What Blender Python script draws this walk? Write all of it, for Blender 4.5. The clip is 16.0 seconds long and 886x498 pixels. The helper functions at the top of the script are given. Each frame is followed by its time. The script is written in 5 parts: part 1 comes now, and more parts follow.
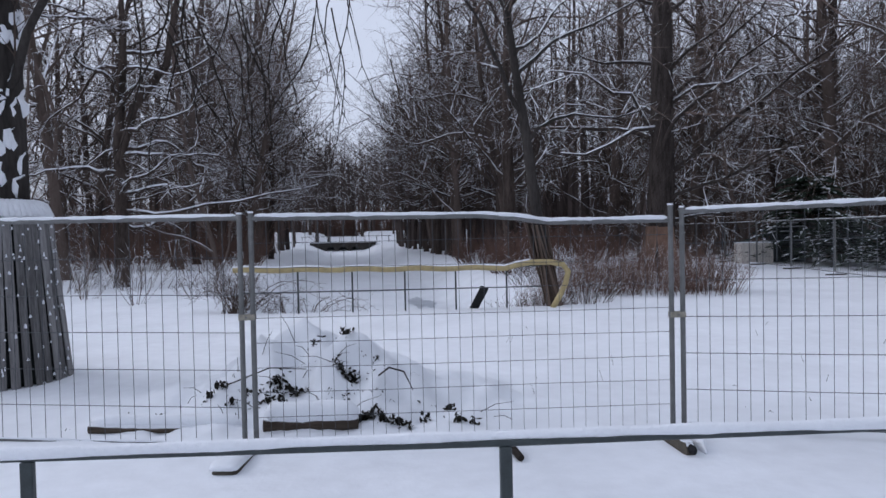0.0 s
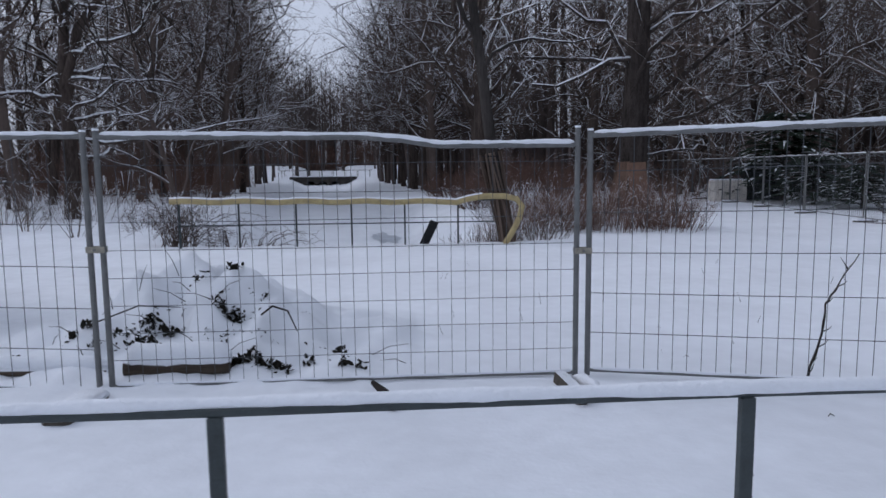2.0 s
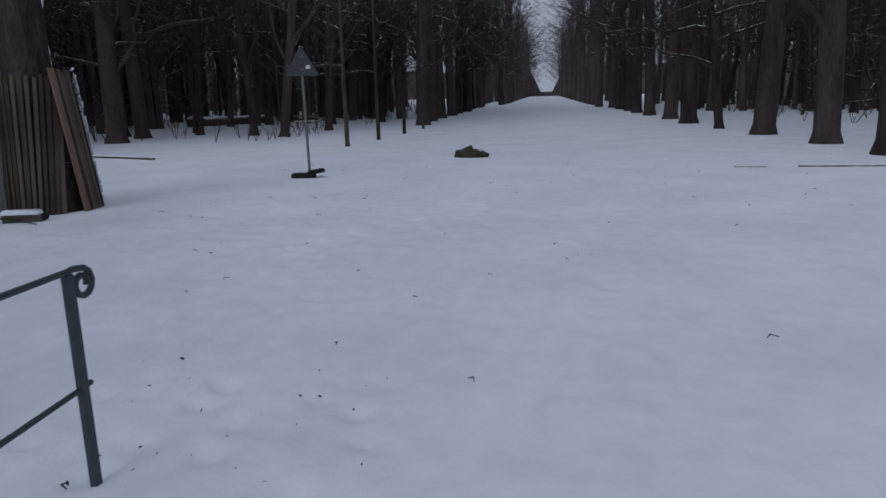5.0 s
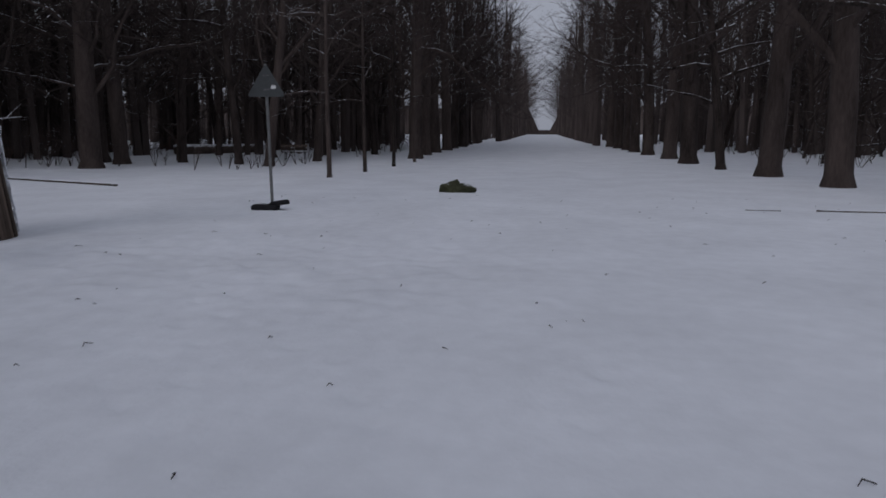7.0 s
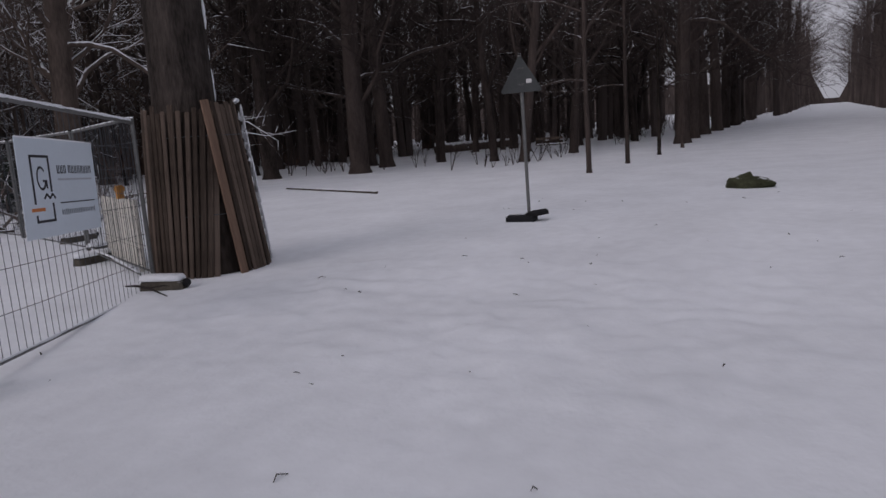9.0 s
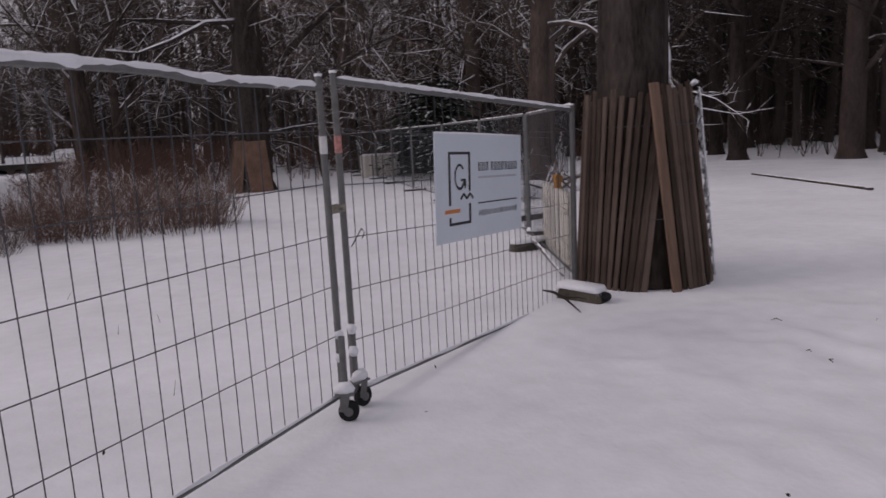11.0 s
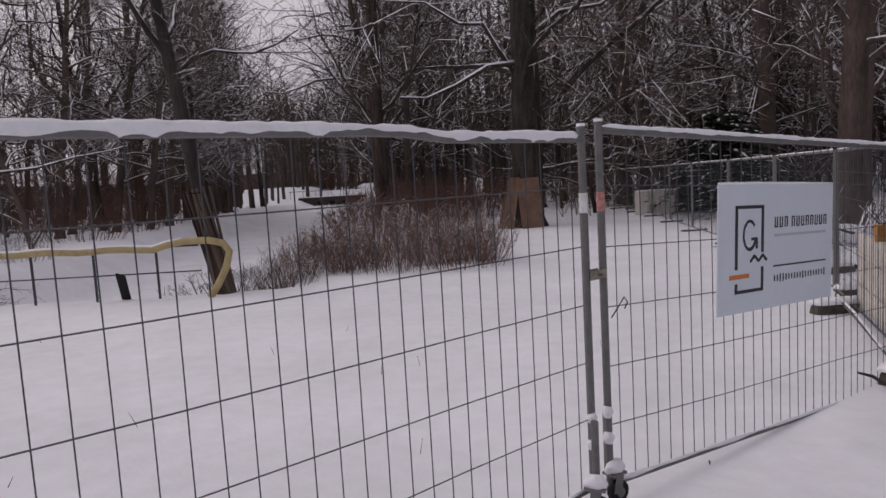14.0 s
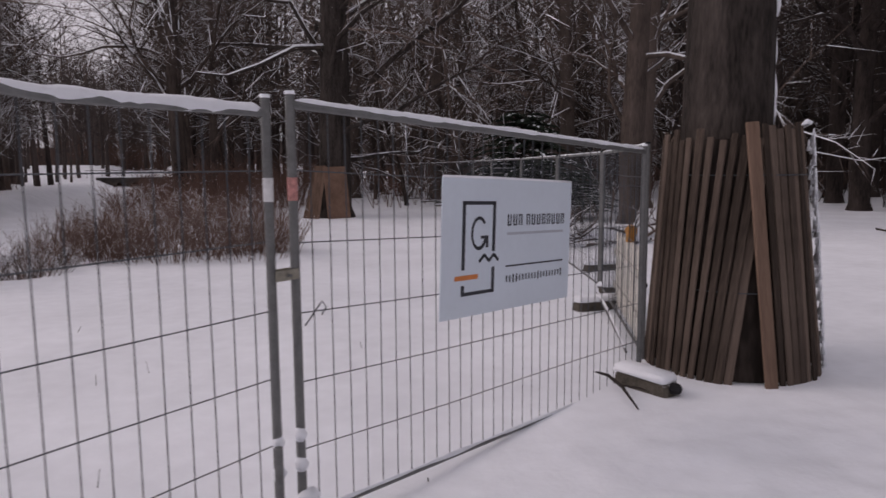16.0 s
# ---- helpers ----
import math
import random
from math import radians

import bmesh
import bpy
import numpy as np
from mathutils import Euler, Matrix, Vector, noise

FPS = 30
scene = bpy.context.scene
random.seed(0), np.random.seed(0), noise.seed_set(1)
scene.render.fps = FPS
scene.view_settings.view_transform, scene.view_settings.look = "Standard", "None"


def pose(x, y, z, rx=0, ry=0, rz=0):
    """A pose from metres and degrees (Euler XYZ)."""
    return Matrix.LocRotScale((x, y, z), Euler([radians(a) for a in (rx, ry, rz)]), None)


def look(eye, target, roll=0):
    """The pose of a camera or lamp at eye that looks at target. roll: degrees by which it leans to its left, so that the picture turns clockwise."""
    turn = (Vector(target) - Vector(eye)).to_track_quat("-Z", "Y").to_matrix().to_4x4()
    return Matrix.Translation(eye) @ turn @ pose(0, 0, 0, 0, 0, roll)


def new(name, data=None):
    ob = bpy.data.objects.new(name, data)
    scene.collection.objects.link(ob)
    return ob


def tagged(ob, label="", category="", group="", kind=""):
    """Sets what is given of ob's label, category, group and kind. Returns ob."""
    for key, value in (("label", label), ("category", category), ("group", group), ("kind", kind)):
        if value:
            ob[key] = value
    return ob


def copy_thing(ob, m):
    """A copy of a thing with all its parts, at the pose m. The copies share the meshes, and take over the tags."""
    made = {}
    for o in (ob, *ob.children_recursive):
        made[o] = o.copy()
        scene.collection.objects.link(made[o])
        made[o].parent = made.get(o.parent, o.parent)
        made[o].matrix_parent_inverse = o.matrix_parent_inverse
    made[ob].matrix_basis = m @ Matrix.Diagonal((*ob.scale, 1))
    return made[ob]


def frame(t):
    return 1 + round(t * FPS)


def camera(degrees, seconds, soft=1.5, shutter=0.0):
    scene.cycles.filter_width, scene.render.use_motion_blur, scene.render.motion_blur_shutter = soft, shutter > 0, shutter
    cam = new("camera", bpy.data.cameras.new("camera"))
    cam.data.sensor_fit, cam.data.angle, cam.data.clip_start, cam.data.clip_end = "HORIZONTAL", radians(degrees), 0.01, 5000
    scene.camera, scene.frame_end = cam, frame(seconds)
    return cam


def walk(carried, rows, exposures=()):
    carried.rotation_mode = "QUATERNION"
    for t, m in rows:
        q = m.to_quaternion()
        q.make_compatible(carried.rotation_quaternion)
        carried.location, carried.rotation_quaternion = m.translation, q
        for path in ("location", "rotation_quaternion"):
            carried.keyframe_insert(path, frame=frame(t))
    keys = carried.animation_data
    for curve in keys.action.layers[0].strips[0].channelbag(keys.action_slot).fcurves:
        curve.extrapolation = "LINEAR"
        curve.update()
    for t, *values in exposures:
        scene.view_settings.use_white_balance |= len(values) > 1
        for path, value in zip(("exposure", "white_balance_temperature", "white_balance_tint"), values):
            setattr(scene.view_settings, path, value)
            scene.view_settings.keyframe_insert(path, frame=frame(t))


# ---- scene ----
cam = camera(65.9, 16.0, shutter=0.3)
PATH = [
    (0, (0.16, -0.073, 1.657), (0.256, 1.925, 1.61), -1.2),
    (0.5, (0.274, -0.017, 1.61), (0.367, 1.98, 1.53), -1.7),
    (1, (0.571, 0.085, 1.614), (0.645, 2.081, 1.51), -1.8),
    (1.5, (0.77, 0.265, 1.568), (0.836, 2.258, 1.421), -1.1),
    (2, (0.972, 0.483, 1.562), (1.104, 2.465, 1.328), -0.6),
    (2.5, (1.217, 0.656, 1.532), (1.308, 2.637, 1.272), -0.3),
    (3, (1.476, 0.818, 1.509), (1.871, 2.76, 1.242), 1.0),
    (3.2, (1.609, 0.859, 1.512), (2.319, 2.711, 1.251), 1.7),
    (3.3, (1.642, 0.859, 1.488), (2.516, 2.642, 1.253), 3.6),
    (3.5, (1.744, 0.913, 1.411), (3.119, 2.348, 1.191), 2.6),
    (3.8, (2.044, 0.808, 1.428), (3.687, 1.914, 1.145), 0.2),
    (4, (2.194, 0.789, 1.437), (3.955, 1.67, 1.085), -0.6),
    (4.2, (2.346, 0.803, 1.414), (4.18, 1.506, 1.038), 0.8),
    (4.5, (2.582, 0.834, 1.411), (4.493, 1.269, 1.011), 0.9),
    (4.7, (2.712, 0.83, 1.428), (4.639, 1.167, 1.009), -1.3),
    (6.8, (4.309, 0.722, 1.273), (6.246, 1.054, 0.901), -0.3),
    (7, (4.448, 0.729, 1.282), (6.396, 1.055, 0.964), 0.2),
    (7.5, (4.864, 0.786, 1.314), (6.819, 0.97, 0.936), 0.6),
    (7.7, (5.13, 0.845, 1.316), (7.07, 1.074, 0.888), -0.6),
    (8, (5.439, 1.003, 1.327), (7.254, 1.733, 0.914), -4.2),
    (8.2, (5.588, 1.097, 1.342), (7.331, 1.998, 0.958), -5.3),
    (10.3, (7.019, 2.001, 1.584), (8.563, 3.247, 1.333), 1.9),
    (10.5, (7.155, 2.063, 1.599), (8.394, 3.613, 1.346), -2.6),
    (10.7, (7.219, 2.177, 1.655), (8.138, 3.933, 1.382), -7.3),
    (11, (7.217, 2.382, 1.64), (7.95, 4.213, 1.308), -2.9),
    (11.5, (7.184, 2.538, 1.638), (7.805, 4.406, 1.285), -3.9),
    (12, (7.263, 2.628, 1.643), (7.567, 4.569, 1.267), -8.1),
    (12.5, (7.481, 2.697, 1.632), (7.827, 4.638, 1.302), -6.2),
    (13, (7.549, 2.726, 1.629), (7.796, 4.698, 1.407), -6.0),
    (13.5, (7.533, 2.729, 1.68), (7.628, 4.721, 1.522), -4.9),
    (14, (7.395, 2.824, 1.757), (7.373, 4.814, 1.561), -3.3),
    (14.5, (7.377, 2.994, 1.755), (7.716, 4.951, 1.52), -0.5),
    (15, (7.505, 3.038, 1.753), (7.995, 4.955, 1.456), 0.0),
    (15.5, (7.796, 3.152, 1.745), (8.207, 5.093, 1.494), -0.7),
    (16, (8.086, 3.284, 1.703), (8.568, 5.211, 1.463), -0.4),
]
# the clip's camera darkens and changes its white balance on the way
EXPOSURES = [(0.0, 0.06, 5750, 14), (1.5, -0.06, 5700, 14), (2.5, -0.3, 5650, 13), (3.5, -0.43, 5600, 13), (4.5, -0.65, 5600, 13), (7.0, -0.98, 6000, 15), (8.2, -0.82, 6250, 18),
             (10.3, -0.48, 6700, 23), (11.0, -0.46, 6800, 25), (14.0, -0.28, 6850, 25), (16.0, -0.25, 6850, 25)]
walk(cam, [(t, look(eye, target, roll)) for t, eye, target, roll in PATH], EXPOSURES)

# ---- sky and light: a dull overcast winter day ----
world = bpy.data.worlds.new("winter_sky")
scene.world = world
world.use_nodes = True
wn, wl = world.node_tree.nodes, world.node_tree.links
sky = wn.new("ShaderNodeTexSky")
sky.sky_type, sky.sun_disc = "NISHITA", False
sky.sun_elevation, sky.sun_rotation = radians(35), radians(292)
sky.air_density, sky.dust_density, sky.ozone_density = 1.0, 6.0, 1.0
grey = wn.new("ShaderNodeHueSaturation")
grey.inputs["Saturation"].default_value = 0.3
wl.new(sky.outputs[0], grey.inputs["Color"])
cover = wn.new("ShaderNodeMix")
cover.data_type = "RGBA"
cover.inputs[0].default_value = 0.75
cover.inputs["B"].default_value = (4.9, 5.1, 5.5, 1)
wl.new(grey.outputs[0], cover.inputs["A"])
wl.new(cover.outputs["Result"], wn["Background"].inputs["Color"])
wn["Background"].inputs["Strength"].default_value = 0.135
sun = new("sun", bpy.data.lights.new("sun", "SUN"))
sun.data.energy, sun.data.angle, sun.data.color = 0.62, radians(32), (1.0, 0.96, 0.92)
sun.matrix_world = look((0, 0, 50), (30, -12, 27))

# ---- materials ----


def material(name, colour, rough=0.8, metal=0.0, vary=0.25, scale=8.0, bump=0.0, bump_scale=40.0, stretch=(1, 1, 1), snow=None, coords="Object", spread=0.0, fine=0.0):
    """A surface with colour variation at two scales, fine relief, a shade per object and, where snow is given, snow lying on its upper faces."""
    m = bpy.data.materials.new(name)
    m.use_nodes = True
    n, l = m.node_tree.nodes, m.node_tree.links
    b = n["Principled BSDF"]
    b.inputs["Roughness"].default_value, b.inputs["Metallic"].default_value = rough, metal
    b.inputs["Specular IOR Level"].default_value = 0.5 if rough < 0.7 else 0.12
    tc, mp = n.new("ShaderNodeTexCoord"), n.new("ShaderNodeMapping")
    mp.inputs["Scale"].default_value = stretch
    l.new(tc.outputs[coords], mp.inputs[0])

    def noise_tex(s, detail=4):
        t = n.new("ShaderNodeTexNoise")
        t.inputs["Scale"].default_value, t.inputs["Detail"].default_value = s, detail
        l.new(mp.outputs[0], t.inputs["Vector"])
        return t

    def math_node(op, a, c):
        t = n.new("ShaderNodeMath")
        t.operation = op
        for i, v in enumerate((a, c)):
            if isinstance(v, (int, float)):
                t.inputs[i].default_value = v
            else:
                l.new(v, t.inputs[i])
        return t.outputs[0]
    big, small = noise_tex(scale), noise_tex(scale * 7, 6)
    both = math_node("ADD", math_node("MULTIPLY", big.outputs["Fac"], 1.2), math_node("MULTIPLY", small.outputs["Fac"], 0.8))
    if spread:
        info = n.new("ShaderNodeObjectInfo")
        both = math_node("ADD", both, math_node("MULTIPLY", math_node("SUBTRACT", info.outputs["Random"], 0.5), spread))
    ramp = n.new("ShaderNodeMapRange")
    ramp.inputs["From Min"].default_value, ramp.inputs["From Max"].default_value = 0.55, 1.45
    ramp.inputs["To Min"].default_value, ramp.inputs["To Max"].default_value = 1 - vary * 1.5, 1 + vary * 1.5
    l.new(both, ramp.inputs["Value"])
    mul = n.new("ShaderNodeVectorMath")
    mul.operation = "SCALE"
    mul.inputs[0].default_value = colour
    l.new(ramp.outputs[0], mul.inputs["Scale"])
    out = mul.outputs[0]
    if snow is not None:
        geo, sep = n.new("ShaderNodeNewGeometry"), n.new("ShaderNodeSeparateXYZ")
        l.new(geo.outputs["Normal"], sep.inputs[0])
        lie = noise_tex(5.0, 3)
        up = math_node("ADD", sep.outputs["Z"], math_node("MULTIPLY", math_node("SUBTRACT", lie.outputs["Fac"], 0.5), 1.1))
        fac = n.new("ShaderNodeMapRange")
        fac.inputs["From Min"].default_value, fac.inputs["From Max"].default_value = snow, snow + 0.12
        l.new(up, fac.inputs["Value"])
        mix = n.new("ShaderNodeMix")
        mix.data_type = "RGBA"
        mix.inputs["B"].default_value = (0.78, 0.8, 0.84, 1)
        l.new(fac.outputs[0], mix.inputs["Factor"])
        l.new(out, mix.inputs["A"])
        out = mix.outputs["Result"]
    l.new(out, b.inputs["Base Color"])
    if bump:
        t = noise_tex(bump_scale, 5)
        bp = n.new("ShaderNodeBump")
        bp.inputs["Strength"].default_value, bp.inputs["Distance"].default_value = 1.0, bump
        l.new(t.outputs["Fac"], bp.inputs["Height"])
        if fine:
            t2, bp2 = noise_tex(bump_scale * 7, 4), n.new("ShaderNodeBump")
            bp2.inputs["Distance"].default_value = fine
            l.new(t2.outputs["Fac"], bp2.inputs["Height"])
            l.new(bp.outputs[0], bp2.inputs["Normal"])
            bp = bp2
        l.new(bp.outputs[0], b.inputs["Normal"])
    return m


SNOW = material("snow", (0.80, 0.82, 0.86), 0.9, vary=0.07, scale=0.7, bump=0.008, bump_scale=4, coords="Object", fine=0.0022)
SNOWCAP = material("snow_cap", (0.82, 0.84, 0.88), 0.9, vary=0.03, scale=6, bump=0.008, bump_scale=45)
BARK_DARK = material("bare_dark_bark", (0.05, 0.039, 0.035), 0.95, vary=0.45, scale=2.5, bump=0.03, bump_scale=14, stretch=(1, 1, 0.25), snow=0.85, spread=0.7)
TWIG_DARK = material("bare_dark_twig", (0.045, 0.035, 0.032), 0.9, vary=0.3, scale=3, snow=0.86, spread=0.6)
BARK = material("bark", (0.082, 0.064, 0.055), 0.95, vary=0.45, scale=2.5, bump=0.03, bump_scale=14, stretch=(1, 1, 0.25), snow=0.5, spread=0.7)
BARK_NEAR = material("furrowed_bark", (0.046, 0.038, 0.034), 0.95, vary=0.62, scale=6, bump=0.05, bump_scale=20, stretch=(1, 1, 0.22), snow=0.62)
BARK_SNOWY = material("bark_with_blown_snow", (0.045, 0.04, 0.037), 0.95, vary=0.45, scale=3.5, bump=0.04, bump_scale=16, stretch=(1, 1, 0.25), snow=0.36)
TWIG = material("twig", (0.105, 0.08, 0.068), 0.9, vary=0.35, scale=3, snow=0.36, spread=0.6)
TWIG_SNOWY = material("snow_dusted_twig", (0.09, 0.07, 0.06), 0.9, vary=0.3, scale=3, snow=0.05)
TWIG_BARE = material("bare_twig", (0.03, 0.025, 0.022), 0.9, vary=0.3, scale=3)
SHRUB = material("red_brown_shrub_twig", (0.15, 0.098, 0.078), 0.9, vary=0.35, scale=4, snow=0.66)
STEEL = material("galvanised_steel", (0.15, 0.152, 0.15), 0.55, 0.35, vary=0.2, scale=14, bump=0.0006, bump_scale=120)
WIRE = material("galvanised_wire", (0.06, 0.066, 0.075), 0.6, 0.2, vary=0.2, scale=14)
IRON = material("dark_painted_iron", (0.035, 0.045, 0.047), 0.5, 0.1, vary=0.25, scale=20, bump=0.001, bump_scale=90)
YELLOW = material("yellow_plastic_pipe", (0.40, 0.32, 0.15), 0.55, vary=0.25, scale=6)
SLAT = material("weathered_slat", (0.105, 0.079, 0.064), 0.9, vary=0.38, scale=4, bump=0.004, bump_scale=60, stretch=(4, 4, 0.3), spread=0.9)
SLAT_GREY = material("frosted_grey_slat", (0.2, 0.195, 0.195), 0.9, vary=0.35, scale=4, bump=0.004, bump_scale=60, stretch=(4, 4, 0.3), spread=0.6)
FRESH = material("fresh_red_board", (0.15, 0.098, 0.072), 0.85, vary=0.3, scale=4, bump=0.003, bump_scale=60, stretch=(4, 4, 0.3), spread=0.5)
PLY = material("red_brown_plywood", (0.19, 0.118, 0.085), 0.8, vary=0.25, scale=3, bump=0.002, bump_scale=60)
CONCRETE = material("old_concrete", (0.085, 0.075, 0.062), 0.95, vary=0.35, scale=8, bump=0.006, bump_scale=60, snow=0.72)
RUBBER = material("black_rubber", (0.02, 0.02, 0.022), 0.8, vary=0.2, scale=20)
BOARD = material("white_printed_board", (0.60, 0.67, 0.74), 0.45, vary=0.03, scale=3)
INK = material("dark_print", (0.02, 0.022, 0.03), 0.5, vary=0.05)
INK_GREY = material("pale_grey_print", (0.42, 0.45, 0.5), 0.5, vary=0.05)
ORANGE = material("orange_print", (0.62, 0.2, 0.05), 0.5, vary=0.1)
AMBER = material("amber_lamp_plastic", (0.55, 0.24, 0.03), 0.35, vary=0.15, scale=20)
RED = material("faded_red_sticker", (0.45, 0.2, 0.18), 0.6, vary=0.4, scale=60)
WHITE = material("white_sticker", (0.6, 0.6, 0.6), 0.6, vary=0.2, scale=40)
BRASS = material("zinc_clamp", (0.3, 0.28, 0.23), 0.55, 0.5, vary=0.3, scale=30)
CREAM = material("cream_plastic_board", (0.62, 0.6, 0.55), 0.7, vary=0.15, scale=3, bump=0.003, bump_scale=30)
PALEWOOD = material("pale_weathered_board", (0.6, 0.56, 0.51), 0.8, vary=0.2, scale=3, bump=0.003, bump_scale=30, spread=0.5)
DARKSHEET = material("dark_green_sheeting", (0.022, 0.027, 0.028), 0.7, vary=0.3, scale=2, bump=0.02, bump_scale=6)
NEEDLE = material("spruce_needles", (0.022, 0.032, 0.022), 0.8, vary=0.5, scale=3)
LEAF = material("dead_dark_leaf", (0.022, 0.02, 0.016), 0.8, vary=0.4, scale=10)
STONE = material("mossy_stone", (0.055, 0.058, 0.034), 0.95, vary=0.4, scale=4, bump=0.02, bump_scale=14, snow=0.93)
BRIDGE = material("bridge_masonry", (0.06, 0.055, 0.05), 0.95, vary=0.3, scale=2, bump=0.01, bump_scale=10)
# near-black colour standing for shade in the bridge arches and crate hand holes
DARK = material("dark_hole_shade", (0.03, 0.03, 0.03), 0.95, vary=0.3, scale=2)
ICE = material("grey_wet_ice", (0.46, 0.49, 0.54), 0.45, vary=0.2, scale=1.5)
SIGNBACK = material("grey_sheet_metal", (0.045, 0.05, 0.052), 0.6, 0.2, vary=0.2, scale=4)
WOOD = material("brown_log", (0.068, 0.054, 0.042), 0.95, vary=0.4, scale=5, bump=0.01, bump_scale=40, stretch=(0.3, 2, 2), snow=0.35)
THICKET = material("brown_thicket_twig", (0.115, 0.07, 0.055), 0.9, vary=0.35, scale=3, snow=0.86)
FAR = material("far_woods", (0.075, 0.06, 0.055), 0.95, vary=0.5, scale=0.25, stretch=(1, 1, 0.2))

# ---- mesh tools ----


class Shape:
    """Points and faces gathered for one mesh."""

    def __init__(self):
        self.v, self.f = [], []

    def tube(self, pts, radii, n=6, cap=True):
        pts = [Vector(p) for p in pts]
        if isinstance(radii, (int, float)):
            radii = [radii] * len(pts)
        base, side = len(self.v), None
        for i, p in enumerate(pts):
            d = (pts[min(i + 1, len(pts) - 1)] - pts[max(i - 1, 0)])
            d = d.normalized() if d.length > 1e-9 else Vector((0, 0, 1))
            if side is None:
                side = d.orthogonal().normalized()
            side = (side - d * side.dot(d))
            side = side.normalized() if side.length > 1e-6 else d.orthogonal().normalized()
            other = d.cross(side)
            for k in range(n):
                a = 2 * math.pi * k / n
                self.v.append(tuple(p + (side * math.cos(a) + other * math.sin(a)) * radii[i]))
        for i in range(len(pts) - 1):
            for k in range(n):
                a, b = base + i * n + k, base + i * n + (k + 1) % n
                self.f.append((a, b, b + n, a + n))
        if cap:
            self.f.append(tuple(base + k for k in reversed(range(n))))
            self.f.append(tuple(base + (len(pts) - 1) * n + k for k in range(n)))
        return self

    def spike(self, a, b, r):
        """A thin three-sided twig that ends in a point."""
        d = b - a
        u = d.orthogonal().normalized() * r
        w = d.normalized().cross(u)
        i = len(self.v)
        self.v += [tuple(a + u), tuple(a - u * .5 + w * .87), tuple(a - u * .5 - w * .87), tuple(b)]
        self.f += [(i, i + 1, i + 3), (i + 1, i + 2, i + 3), (i + 2, i, i + 3)]

    def box(self, m, sx, sy, sz, bevel=0.0, taper=1.0):
        """A box with chamfered upright edges and top, centred on the pose m."""
        c = min(bevel, sx / 3, sy / 3)
        hx, hy, hz = sx / 2, sy / 2, sz / 2
        if c <= 0:
            ring = [(hx, hy), (-hx, hy), (-hx, -hy), (hx, -hy)]
        else:
            ring = [(hx, hy - c), (hx - c, hy), (c - hx, hy), (-hx, hy - c), (-hx, c - hy), (c - hx, -hy), (hx - c, -hy), (hx, c - hy)]
        levels = [(-hz, 1.0), (hz, taper)] if c <= 0 else [(-hz, 1.0), (hz - c, taper), (hz, taper * (1 - c / max(hx, hy)))]
        n, base = len(ring), len(self.v)
        for z, s in levels:
            self.v += [tuple(m @ Vector((x * s, y * s, z))) for x, y in ring]
        for i in range(len(levels) - 1):
            for k in range(n):
                a, b = base + i * n + k, base + i * n + (k + 1) % n
                self.f.append((a, b, b + n, a + n))
        self.f.append(tuple(base + k for k in reversed(range(n))))
        self.f.append(tuple(base + (len(levels) - 1) * n + k for k in range(n)))
        return self

    def mesh(self, name, mat, smooth=False):
        me = bpy.data.meshes.new(name)
        me.from_pydata(self.v, [], self.f)
        me.materials.append(mat)
        if smooth:
            me.polygons.foreach_set("use_smooth", [True] * len(me.polygons))
        me.update()
        return me


def part(name, shape, mat, parent=None, label="", smooth=False):
    ob = new(name, shape if isinstance(shape, bpy.types.Mesh) else shape.mesh(name, mat, smooth))
    if parent is not None:
        ob.parent = parent
    if label:
        ob["label"] = label
    return ob


def thing(name, m, label, category, group="", kind=""):
    ob = new(name)
    ob.empty_display_size = 0.1
    ob.matrix_world = m
    return tagged(ob, label, category, group, kind)


def rnd(a, b):
    return random.uniform(a, b)


# ---- ground ----


def channel_x(y):
    return 0.2 - (y - 15) * 0.112


